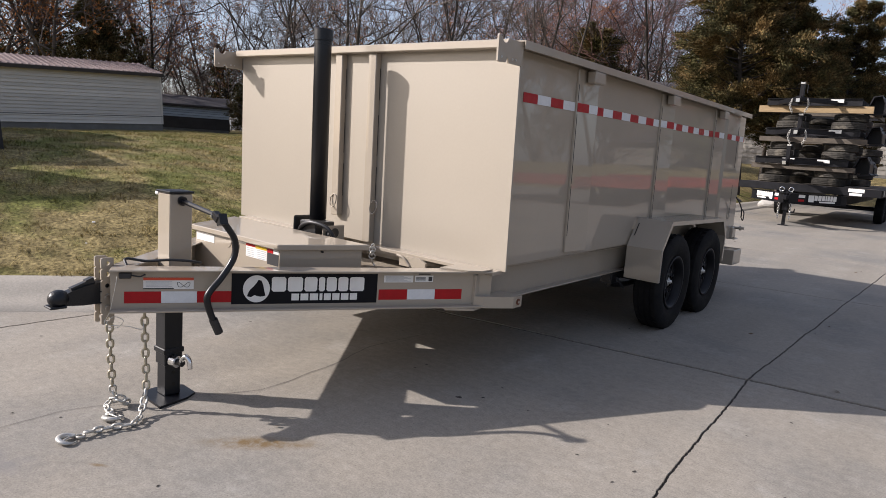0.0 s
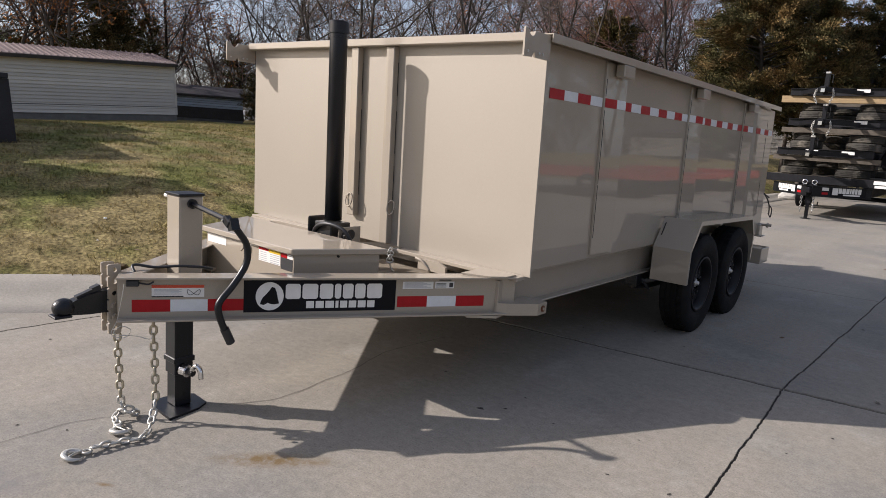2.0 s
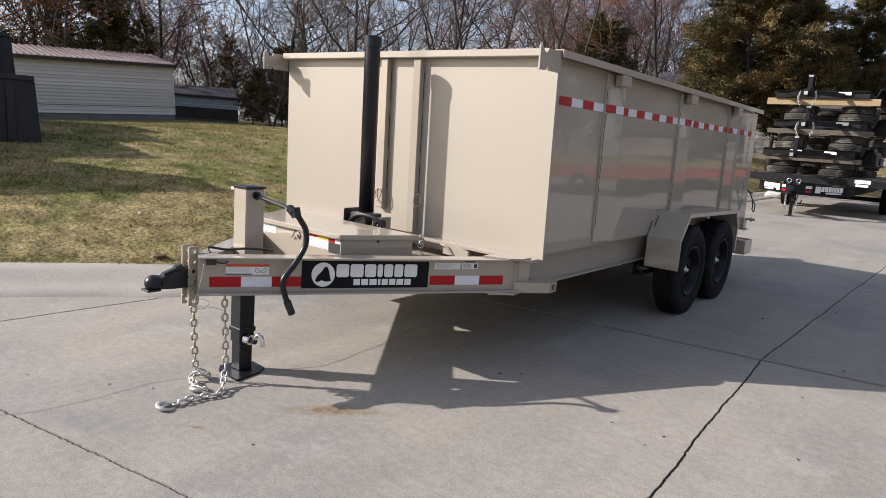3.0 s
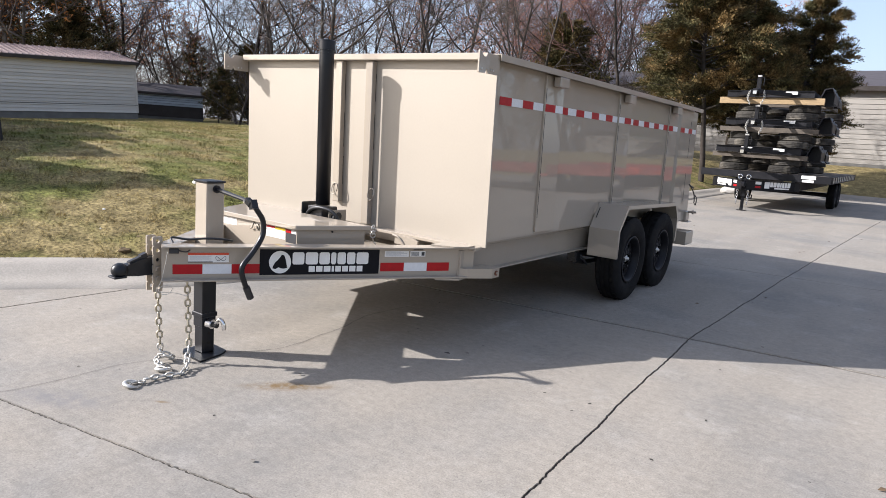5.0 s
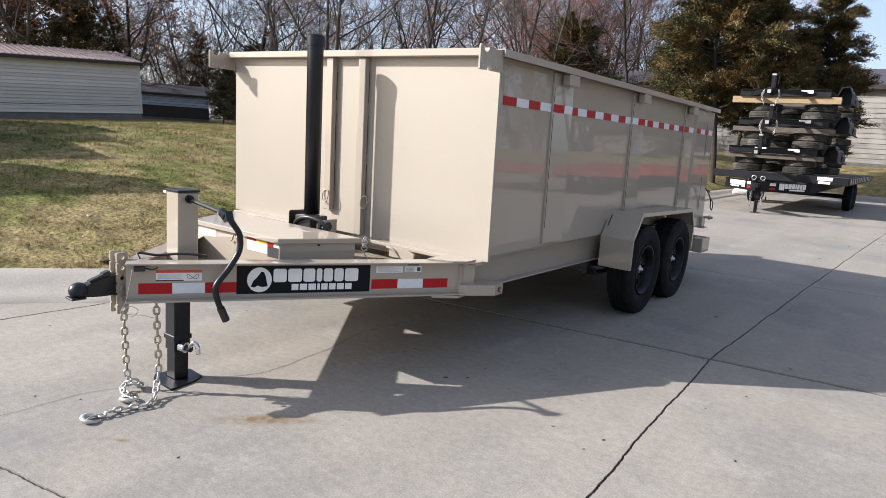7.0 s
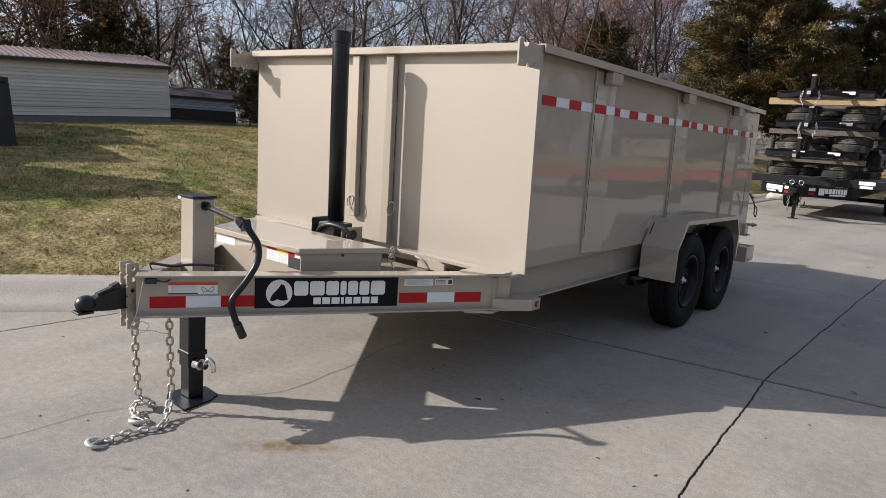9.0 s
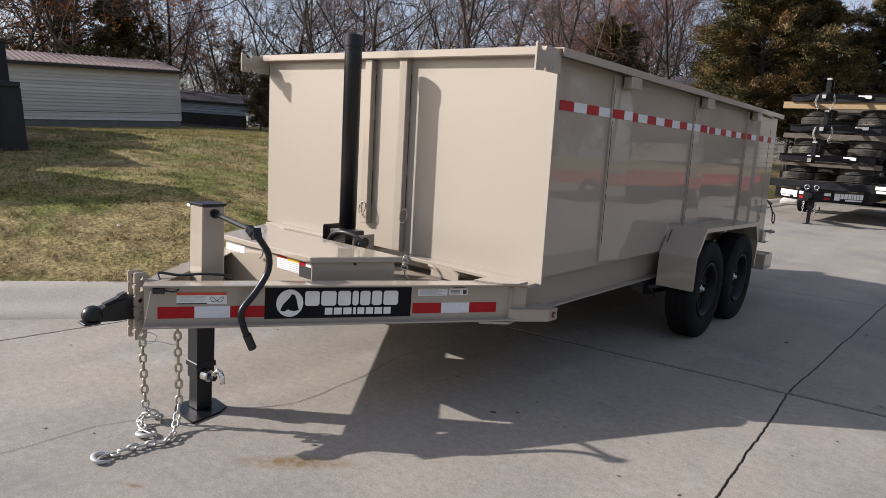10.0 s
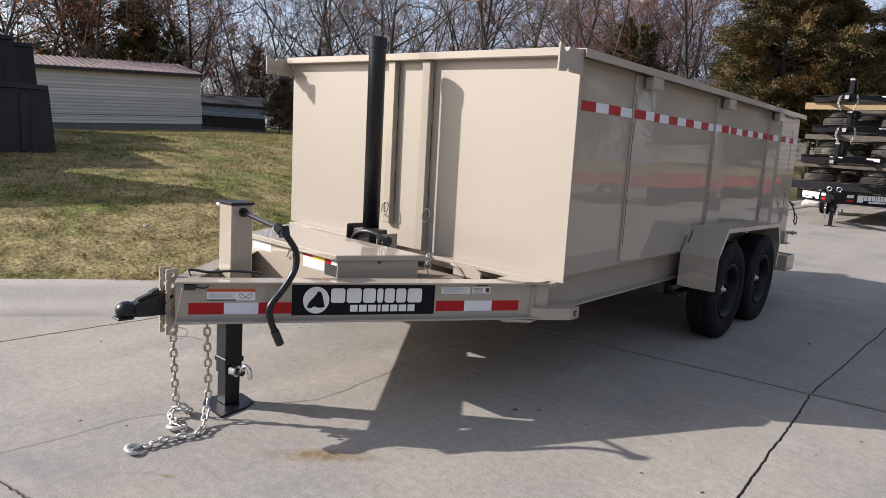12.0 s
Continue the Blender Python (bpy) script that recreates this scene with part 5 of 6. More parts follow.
    # Bent fender plates and folded ramp at the side.
    for yy, hh in ((0.35, 0.42), (1.4, 0.34)):
        out = [(x1 + 0.02, z - 0.14), (x1 + 0.16, z + hh - 0.16), (x1 + 0.33, z + hh - 0.13), (x1 + 0.42, z + hh - 0.30), (x1 + 0.42, z - 0.10), (x1 + 0.47, z - 0.14)]
        inner = [(a * 1.0 + (0.02 if i < 2 else -0.02 if i > 2 else 0), b - 0.02) for i, (a, b) in enumerate(out)]
        bm = prism(lump(), out + inner[::-1], lambda a, b, c: (a, c, b), y + yy, y + yy + 0.75)
        q("fender", bm, OLD_BLACK, "angular black fender")
        q("fender_web", box(lump(), x1 + 0.10, x1 + 0.39, y + yy + 0.35, y + yy + 0.40, z - 0.12, z + hh - 0.19), OLD_BLACK)
    q("step", box(lump(), x1 + 0.02, x1 + 0.54, y + 0.3, y + 0.42, z - 0.17, z - 0.145), OLD_BLACK)
    return t


for dx, z, dy in ((-0.26, 1.46, 0.0), (-0.12, 2.18, 0.05), (-0.16, 2.90, 0.0)):
    stacked_trailer(dx, z, dy)

flat_tyre = finish("used_tyre", tyre_mesh(0.37, 0.19, 0.2, 36), OLD_RUBBER)


def loose_tyre(x, y, z, turn):
    ob = tagged(new("used_tyre", flat_tyre), "dusty worn tyre lying flat as a spacer", "tyre", group="spacer tyres")
    ob.matrix_basis = Matrix.Translation((x, y, z)) @ Matrix.Rotation(turn, 4, "Z") @ Matrix.Rotation(math.pi / 2, 4, "Y")


for lvl, (dx, z0, zb) in enumerate(((-0.25, 0.987, 1.46), (-0.12, 1.632, 2.18), (0.0, 2.352, 2.90))):
    hgt = 0.19
    for x in (-3.45, -2.22):
        for k in range(2):
            loose_tyre(x + dx + 0.03 * k, 18.75 + 0.05 * k, z0 + 0.0955 + k * (hgt + 0.002), 0.7 * lvl + k + x)
for lvl, (dx, z0) in enumerate(((-0.25, 0.987), (-0.12, 1.632), (0.0, 2.352))):
    for x, y in ((-3.1, 20.3), (-2.35, 20.9), (-3.7, 21.8), (-2.8, 22.6), (-1.98, 21.9), (-3.3, 23.6)):
        for k in range(2):
            loose_tyre(x + dx + 0.03 * k, y + 0.04 * k, z0 + 0.0955 + k * 0.192, 0.7 * lvl + k + x)
for x0, x1, z, lab, mat in ((-4.2, -1.72, 2.735, "fresh yellow timber bearer under the top trailer", LUMBER), (-4.1, -1.75, 2.013, "grey timber bearer under a trailer", OLD_WOOD), (-4.2, -1.9, 1.335, "grey timber bearer under a trailer", OLD_WOOD)):
    bm = box(lump(), x0, x1, 18.36, 18.47, z, z + (0.163 if z > 2.5 else 0.12), 0.004)
    solid("timber_bearer", bm, mat, lab, "timber", group="timber bearers")
for x0, x1, y, z in ((-4.2, -1.7, 19.6, 1.35), (-4.1, -1.6, 19.7, 2.03), (-3.9, -1.65, 19.6, 2.74)):
    bm = box(lump(), x0, x1, y, y + 0.12, z, z + 0.11, 0.004)
    solid("timber_bearer", bm, OLD_WOOD, "grey timber bearer under a trailer", "timber", group="timber bearers")

# ---- black steel boxes at the edge of the lawn ----


def black_box(name, label, corner_az, dist, width, depth, z0, z1, slope=0.0, way=77.0):
    """A dark steel bin body with stiffening ribs; its near right corner lies on a bearing from the yard."""
    a = radians(corner_az)
    cx, cy = -0.07 - dist * math.sin(a), 0.03 + dist * math.cos(a)
    t = thing(name, label, "bin", matrix=Matrix.Translation((cx, cy, z0)) @ Matrix.Rotation(radians(way), 4, "Z"))
    h = z1 - z0
    bm = lump()
    prism(bm, [(0.0, 0.0), (-0.07 * h - slope, h), (-width, h), (-width, 0.0)], lambda p, q, c: (p, c, q), 0, depth)
    part("body", bm, BIN, t)
    for k in range(5):
        x = -0.35 - k * width / 5.5
        part("rib", box(lump(), x - 0.05, x + 0.05, -0.05, -0.002, 0.05, h - 0.06, 0.004), BIN, t)
    part("top_rail", box(lump(), -width, -0.08 * h - slope, -0.06, 0.06, h + 0.002, h + 0.07, 0.006), BIN, t)
    return t


def lz(az, d):
    a = radians(az)
    return lawn_height(-0.07 - d * math.sin(a), 0.03 + d * math.cos(a))


black_box("steel_bin", "black steel bin standing on the lawn edge", 71.62, 10.38, 3.2, 1.5, lz(71.62, 10.38) - 0.03, 1.72)
black_box("steel_bin", "dark blue-black steel bin behind a lower one", 73.5, 12.9, 3.2, 1.2, lz(73.5, 12.9) - 0.05, 2.56, 0.03)
black_box("steel_bin", "tall black steel bin standing further back on the lawn", 72.55, 14.6, 3.2, 1.6, lz(72.55, 14.6) - 0.05, 2.62)
# An added box, unseen beyond the view, whose shade lies on the lawn.
black_box("steel_bin", "unseen dark box added to shade the lawn", 78.7, 9.69, 4.6, 0.35, lz(78.7, 9.69) - 0.10, 2.6, way=67.7)

# A clod of earth and two pale scraps on the lawn near the curb.


def crumb(name, label, category, x, y, radius, flat, mat, seed):
    bm = lump()
    bmesh.ops.create_icosphere(bm, subdivisions=3, radius=radius)
    for v in bm.verts:
        p = v.co / radius
        v.co *= 1 + 0.45 * noise.noise((p.x * 1.3, p.y * 1.3, p.z + seed)) + 0.2 * noise.noise((p.x * 3.5, p.y * 3.5, p.z * 3.5 + seed))
        v.co.z *= flat
        v.co += Vector((x, y, lawn_height(x, y) + radius * flat * 0.5))
    return solid(name, bm, mat, label, category)


crumb("earth_clod", "brown clod of earth on the lawn edge", "clod", -5.27, 2.56, 0.055, 0.55, CLOD, 1.0)
crumb("paper_scrap", "crumpled pale paper scrap lying in the grass", "litter", -6.31, 2.89, 0.015, 0.6, LABEL, 5.0)
crumb("paper_scrap", "tiny white paper scrap lying in the grass", "litter", -5.89, 2.647, 0.008, 0.9, LABEL, 9.0)

# ---- sheds and the long building ----


def lapped_wall(parent, length, height, rise, mat, put, z0=0.0, name="siding_board", proud=0.028):
    n = max(1, round(height / rise))
    for k in range(n):
        a, b = z0 + height * k / n, z0 + height * (k + 1) / n
        bm = prism(lump(), [(-0.006 - proud, a), (-0.006, b), (0.02, b), (0.02, a)], lambda o, z, c: put(c, o, z), 0, length)
        part(name, bm, mat, parent)


def shed(name, label, corner, way, length, depth, z0, eave, ridge, wall, roof, rise=0.2, ribs=0.23, overhang=0.25, found=0.32, trims=True, tilt=0.0):
    """A gabled shed; corner is its near right foot, way runs left along the front."""
    t = thing(name, label, "shed", matrix=Matrix.Translation((*corner, z0)) @ Matrix.Rotation(math.atan2(way[1], way[0]), 4, "Z") @ Matrix.Rotation(radians(tilt), 4, "Y"))
    # Local x runs along the front.
    h, r = eave - z0, ridge - z0
    core = part("wall_core", prism(lump(), [(0.03, 0), (0.03, h), (depth / 2, r - 0.08), (depth - 0.03, h), (depth - 0.03, 0)], lambda a, b, c: (c, -a, b), 0.03, length - 0.03), wall, t)
    lapped_wall(t, length, h - found, rise, wall, lambda c, o, z: (c, -o, z), found)
    part("foundation", box(lump(), 0.0, length, -0.03, -0.006, -0.4, found - 0.01), FOUND, t)
    if trims:
        part("corner_trim", box(lump(), -0.03, 0.06, -0.06, 0.032, found, h), wall, t)
        part("wall_band", box(lump(), 0.0, length, 0.026, 0.036, found + 0.32, found + 0.35), FOUND, t)
    for s in (0, 1):
        a0, b0 = (-overhang, h - overhang * (r - h) / (depth / 2)) if s == 0 else (depth + overhang, h - overhang * (r - h) / (depth / 2))
        bm = lump()
        prism(bm, [(a0, b0), (depth / 2, r), (depth / 2, r + 0.05), (a0, b0 + 0.05)], lambda a, b, c: (c, -a, b), -0.08, length + overhang)
        slope = part("roof", bm, roof, t)
        if s == 0 and ribs:
            n = int(length / ribs)
            bm = lump()
            for k in range(n + 1):
                x = k * ribs
                prism(bm, [(a0 - 0.01, b0 + 0.051), (depth / 2, r + 0.051), (depth / 2, r + 0.085), (a0 - 0.01, b0 + 0.085)], lambda a, b, c: (c, -a, b), x - 0.02, x + 0.02)
            part("roof_ribs", bm, roof, slope)
    part("fascia", box(lump(), -0.08, length + overhang, overhang - 0.01, overhang + 0.015, h - overhang * (r - h) / (depth / 2) - 0.10, h - overhang * (r - h) / (depth / 2) + 0.03), BROWN, t)
    return t


def by_bearing(az, d):
    a = radians(az)
    return Vector((-0.07 - d * math.sin(a), 0.03 + d * math.cos(a)))


c0, c1 = by_bearing(61.55, 32.0), by_bearing(70.5, 30.5)
way = (c1 - c0).normalized()
shed("storage_shed", "beige lap-sided storage shed with a brown-red metal roof", c0, way, 13.0, 5.2, 1.24, 3.68, 4.18, SIDING, ROOF_RED, rise=0.135, found=0.25, tilt=3.0)
c0, c1 = by_bearing(56.6, 44.0), by_bearing(62.8, 44.0)
way = (c1 - c0).normalized()
# The dark lower wall stands in for shade under the shed's open side.
far_shed = shed("far_shed", "low shed with painted shade below a pale metal upper wall", c0, way, 6.5, 4.0, 1.1, 2.88, 3.45, BROWN, ROOF_GREY, rise=0.4, ribs=0, trims=False)
for k in range(5):
    part("pale_board", box(lump(), 0.0, 6.5, 0.04, 0.06, 1.0 + 0.14 * k, 1.125 + 0.14 * k), PALE, far_shed)

# The long sided building across the yard.
hall = thing("long_building", "long cream-sided building with a dark low roof", "building", matrix=Matrix.Translation((6.0, 38.0, 1.35)) @ Matrix.Rotation(math.pi, 4, "Z"))
HL, HH = 27.0, 3.65
part("wall_core", box(lump(), 0.02, HL - 0.02, -9.0, -0.021, -0.5, HH), SIDING_W, hall)
lapped_wall(hall, HL, HH, 0.24, SIDING_W, lambda c, o, z: (c, -o, z), 0.0)
part("foundation", box(lump(), 0, HL, -0.02, 0.045, -0.6, -0.01), FOUND, hall)
for x in (4.5, 10.5, 16.5, 22.5):
    part("joint_trim", box(lump(), x, x + 0.08, 0.02, 0.034, 0.0, HH), SIDING_W, hall)
bm = prism(lump(), [(0.35, HH - 0.05), (-4.6, HH + 1.25), (-9.4, HH - 0.05), (-9.4, HH + 0.08), (-4.6, HH + 1.40), (0.35, HH + 0.10)], lambda a, b, c: (c, a, b), -0.4, HL + 0.4)
part("roof", bm, ROOF_GREY, hall)
part("fascia", box(lump(), -0.4, HL + 0.4, 0.352, 0.38, HH - 0.12, HH + 0.10), BROWN, hall)
bm = box(lump(), 3.2, 4.0, 0.05, 0.4, -0.35, 0.45, 0.02)
part("utility_box", bm, FOUND, hall, "grey utility box at the wall foot")

# A stone by the curb and dead leaves.
bm = lump()
bmesh.ops.create_icosphere(bm, subdivisions=2, radius=1, matrix=Matrix.Translation((-4.95, 24.4, 0.12)) @ Matrix.Diagonal((0.34, 0.22, 0.16, 1)))
for v in bm.verts:
    v.co += 0.06 * Vector((noise.noise(v.co * 3), noise.noise(v.co * 3 + Vector((9, 0, 0))), noise.noise(v.co * 3 + Vector((0, 9, 0)))))
solid("stone", bm, STONE, "pale stone beside the curb", "stone")
bm = lump()
bmesh.ops.create_icosphere(bm, subdivisions=2, radius=1, matrix=Matrix.Translation((-4.62, 2.98, 0.15)) @ Matrix.Diagonal((0.07, 0.05, 0.035, 1)))
solid("stone", bm, BARK, "small dark stone on the curb", "stone")

# ---- trees ----


class Twigs:
    """Collects tapered branch tubes as plain vertices and faces."""

    def __init__(self):
        self.v, self.f = [], []

    def tube(self, pts, radii, sides):
        base = len(self.v)
        n = len(pts)
        for i, p in enumerate(pts):
            way = (pts[min(i + 1, n - 1)] - pts[max(i - 1, 0)]).normalized()
            side = way.cross(Vector((0.36, 0.21, 0.9)))
            side = side.normalized() if side.length > 1e-3 else Vector((1, 0, 0))
            top = way.cross(side)
            for k in range(sides):
                a = 2 * math.pi * k / sides
                self.v.append(tuple(p + radii[i] * (math.cos(a) * side + math.sin(a) * top)))
        for i in range(n - 1):
            for k in range(sides):
                k2 = (k + 1) % sides
                self.f.append((base + i * sides + k, base + i * sides + k2, base + (i + 1) * sides + k2, base + (i + 1) * sides + k))


def limb(rnd, p, way, length, r0, r1, segs, wander, lift):
    pts, radii = [p.copy()], [r0]
    way = way.normalized()
    for i in range(segs):
        way = (way + wander * Vector((rnd.uniform(-1, 1), rnd.uniform(-1, 1), rnd.uniform(-1, 1))) + Vector((0, 0, lift))).normalized()
        p = p + way * length / segs
        pts.append(p.copy())
        radii.append(r0 + (r1 - r0) * (i + 1) / segs)
    return pts, radii


def along(pts, t):
    k = min(len(pts) - 2, int(t * (len(pts) - 1)))
    u = t * (len(pts) - 1) - k
    return pts[k].lerp(pts[k + 1], u), (pts[k + 1] - pts[k]).normalized()


def swing(rnd, way, angle):
    side = way.cross(Vector((rnd.uniform(-1, 1), rnd.uniform(-1, 1), rnd.uniform(-0.3, 1))))
    side = side.normalized() if side.length > 1e-3 else Vector((1, 0, 0))
    return (way * math.cos(angle) + side * math.sin(angle)).normalized()


def bare_tree(seed, height, trunk_r, spread=1.0, first=0.28, limbs=11, fork=True, subs=6, twigs=5):
    rnd = random.Random(seed)
    big, fine, tips = Twigs(), Twigs(), []
    stems = 2 if fork and rnd.random() < 0.5 else 1
    for s in range(stems):
        lean = Vector((rnd.uniform(-0.12, 0.12) + (0.25 * (s * 2 - 1) if stems > 1 else 0), rnd.uniform(-0.12, 0.12), 1))
        trunk, tr = limb(rnd, Vector((0.1 * s, 0, -0.3)), lean, height * rnd.uniform(0.85, 1), trunk_r * (0.62 if stems > 1 else 0.8), 0.02, 11, 0.12, 0.05)
        big.tube(trunk, tr, 7)
        for i in range(limbs):
            t = first + (0.97 - first) * (i + rnd.random()) / limbs
            p, w1 = along(trunk, t)
            ln = height * (0.46 - 0.27 * t) * rnd.uniform(0.7, 1.35) * spread
            r = max(0.02, trunk_r * (1.05 - t) * 0.45)
            pts, rr = limb(rnd, p, swing(rnd, w1, rnd.uniform(0.55, 1.15)), ln, r, 0.012, 8, 0.26, 0.06)
            big.tube(pts, rr, 5)
            for j in range(subs):
                t2 = 0.2 + 0.78 * (j + rnd.random()) / subs
                p2, w2 = along(pts, t2)
                l2 = ln * rnd.uniform(0.28, 0.5)
                pts2, rr2 = limb(rnd, p2, swing(rnd, w2, rnd.uniform(0.5, 1.25)), l2, r * 0.36 + 0.006, 0.008, 5, 0.3, 0.05)
                fine.tube(pts2, rr2, 4)
                for k in range(twigs):
                    t3 = 0.15 + 0.83 * (k + rnd.random()) / twigs
                    p3, w3 = along(pts2, t3)
                    l3 = l2 * rnd.uniform(0.35, 0.65)
                    pts3, rr3 = limb(rnd, p3, swing(rnd, w3, rnd.uniform(0.4, 0.9)), l3, 0.011, 0.006, 2, 0.26, 0.08)
                    fine.tube(pts3, rr3, 3)
                    tips.append(pts3[-1])
                    for m in range(3):
                        p4, w4 = along(pts3, rnd.uniform(0.2, 0.95))
                        pts4, rr4 = limb(rnd, p4, swing(rnd, w4, rnd.uniform(0.4, 0.9)), l3 * rnd.uniform(0.35, 0.7), 0.0065, 0.0035, 1, 0.2, 0.06)
                        fine.tube(pts4, rr4, 3)
                        tips.append(pts4[-1])
    return big, fine, tips


def leaves_at(rnd, places, count, size, spread, droop=0.0):
    v, f = [], []
    for _ in range(count):
        p = rnd.choice(places) + Vector([rnd.gauss(0, spread) for _ in range(3)])
        a = Vector([rnd.uniform(-1, 1) for _ in range(3)]).normalized()
        b = a.cross(Vector([rnd.uniform(-1, 1) for _ in range(3)])).normalized()
        s = size * rnd.uniform(0.5, 1.3)
        a = (a + Vector((0, 0, -droop))).normalized()
        k = len(v)
        v += [tuple(p - b * s * 0.4), tuple(p + a * s * 0.5 - b * s * 0.1), tuple(p + a * s), tuple(p + a * s * 0.5 + b * s * 0.45)]
        f.append((k, k + 1, k + 2, k + 3))
    return v, f


def tree_thing(label, big, fine, bark, twig, leaf=None, name="tree", category="tree", crown_label="bare twigs"):
    t = thing(name, label, category)
    trunk = new("trunk", raw_mesh("trunk", big.v, big.f, bark, smooth=True))
    trunk.parent = t
    crown = new("crown", raw_mesh("crown", fine.v, fine.f, twig))
    crown.parent = t
    if leaf:
        lv, lf, lm = leaf
        ob = new("leaves", raw_mesh("leaves", lv, lf, lm))
        ob.parent = crown
    return t


def cedar(seed, height, width, count, first):
    """An evergreen with level, uneven boughs of small upright sprays."""
    rnd = random.Random(seed)
    big, v, f = Twigs(), [], []
    trunk, tr = limb(rnd, Vector((0, 0, -0.3)), Vector((rnd.uniform(-0.05, 0.05), 0, 1)), height, 0.115, 0.03, 9, 0.07, 0.05)
    big.tube(trunk, tr, 7)
    boughs = 96
    per = count // boughs
    for i in range(boughs):
        t = first + (0.99 - first) * (i + rnd.random()) / boughs
        p, _ = along(trunk, t)
        a = rnd.uniform(0, 6.283)
        shape = (1 - t) ** 0.62 * (0.55 + 0.45 * min(1, (t - first + 0.05) / 0.2))
        ln = width * shape * rnd.uniform(0.55, 1.25) + 0.25
        pts, rr = limb(rnd, p, Vector((math.cos(a), math.sin(a), rnd.uniform(0.0, 0.55))), ln, 0.045 * (1.1 - t) + 0.012, 0.008, 5, 0.12, rnd.uniform(-0.02, 0.10))
        big.tube(pts, rr, 4)
        subs = []
        for _ in range(11):
            q, w1 = along(pts, rnd.uniform(0.25, 1.0))
            sp, sr = limb(rnd, q, swing(rnd, w1, rnd.uniform(0.4, 1.0)), ln * rnd.uniform(0.15, 0.38), 0.012, 0.005, 3, 0.2, 0.05)
            subs.append(sp)
        for _ in range(int(per * (0.5 + ln / width))):
            q, w1 = along(rnd.choice(subs), rnd.uniform(0.1, 1.0))
            q = q + Vector((rnd.gauss(0, 0.07 + 0.02 * ln), rnd.gauss(0, 0.07 + 0.02 * ln), rnd.gauss(0, 0.045)))
            w2 = (w1 * 1.2 + Vector((rnd.uniform(-0.6, 0.6), rnd.uniform(-0.6, 0.6), rnd.uniform(-0.45, 0.3)))).normalized()
            b = w2.cross(Vector([rnd.uniform(-1, 1) for _ in range(3)])).normalized()
            s = rnd.uniform(0.06, 0.13) * (1.0 if count > 60000 else 1.6)
            k = len(v)
            v += [tuple(q), tuple(q + w2 * s * 0.5 + b * s * 0.17), tuple(q + w2 * s), tuple(q + w2 * s * 0.45 - b * s * 0.17)]
            f.append((k, k + 1, k + 2, k + 3))
    return big, (v, f)


def planted(t, x, y, turn, size, sink=0.0):
    return Matrix.Translation((x, y, lawn_height(x, y) - sink)) @ Matrix.Rotation(turn, 4, "Z") @ Matrix.Diagonal((size, size, size, 1))


kinds = []
for seed, h, r, spread, twig, lab in ((11, 15, 0.20, 1.0, TWIG, "tall bare grey-brown deciduous tree"), (23, 17, 0.24, 0.9, TWIG, "tall bare dark-limbed tree"), (37, 12, 0.15, 1.15, TWIG_RED, "bare tree with reddish twigs"), (41, 14, 0.17, 1.0, TWIG, "slender bare grey woodland tree"), (58, 10, 0.13, 1.3, TWIG, "small spreading bare tree"), (66, 13, 0.16, 1.1, TWIG_RED, "bare tree with russet twigs")):
    big, fine, tips = bare_tree(seed, h, r, spread)
    kinds.append(tree_thing(lab, big, fine, BARK, twig))
big, fine, tips = bare_tree(104, 13, 0.19, 1.75, first=0.2, limbs=12, fork=False)
spreader = tree_thing("broad bare tree with long crooked limbs", big, fine, BARK, TWIG)
big, fine, tips = bare_tree(71, 13, 0.2, 1.15)
rnd = random.Random(8)
oak = tree_thing("oak holding rust-brown autumn leaves", big, fine, BARK, TWIG, (*leaves_at(rnd, tips, 4200, 0.19, 0.18), RUSTLEAF))
big, fine, tips = bare_tree(83, 12, 0.16, 1.1)
sparse = tree_thing("thinning tree with a few pinkish-brown leaves", big, fine, BARK, TWIG_RED, (*leaves_at(rnd, tips, 2300, 0.16, 0.2), RUSTLEAF))
cedars = []
for seed, h, wd, first, sprays in ((5, 9.5, 2.9, 0.30, 150000), (6, 10.5, 2.7, 0.26, 150000), (7, 7.0, 2.4, 0.12, 36000), (9, 10.0, 2.6, 0.2, 16000)):
    big, (cv, cf) = cedar(seed, h, wd, sprays, first)
    t = thing("cedar_tree", "dark green cedar with bronze-tinged sprays", "tree")
    ob = new("trunk", raw_mesh("trunk", big.v, big.f, BARK, smooth=True))
    ob.parent = t
    ob = new("crown", raw_mesh("crown", cv, cf, CEDAR))
    ob.parent = t
    cedars.append(t)
# A low evergreen thicket plant.
rnd = random.Random(15)
big, fine, tips = bare_tree(91, 3.2, 0.05, 1.9, first=0.05, limbs=9, subs=4, twigs=3)
bush = tree_thing("dark evergreen undergrowth bush", big, fine, BARK, TWIG, (*leaves_at(rnd, tips, 2600, 0.17, 0.24), SHRUB), name="bush", category="bush")
big, fine, tips = bare_tree(97, 4.2, 0.05, 1.6, first=0.05, limbs=10, subs=5, twigs=4)
brush = tree_thing("leafless tangled grey brush", big, fine, BARK, TWIG, name="bush", category="bush")

used = set()


def plant(kind, x, y, turn, size, sink=0.0):
    m = planted(kind, x, y, turn, size, sink)
    if kind.name in used:
        ob = copy_thing(kind, Matrix.Identity(4))
    else:
        ob = kind
        used.add(kind.name)
    ob.matrix_basis = m
    return ob


rnd = random.Random(77)
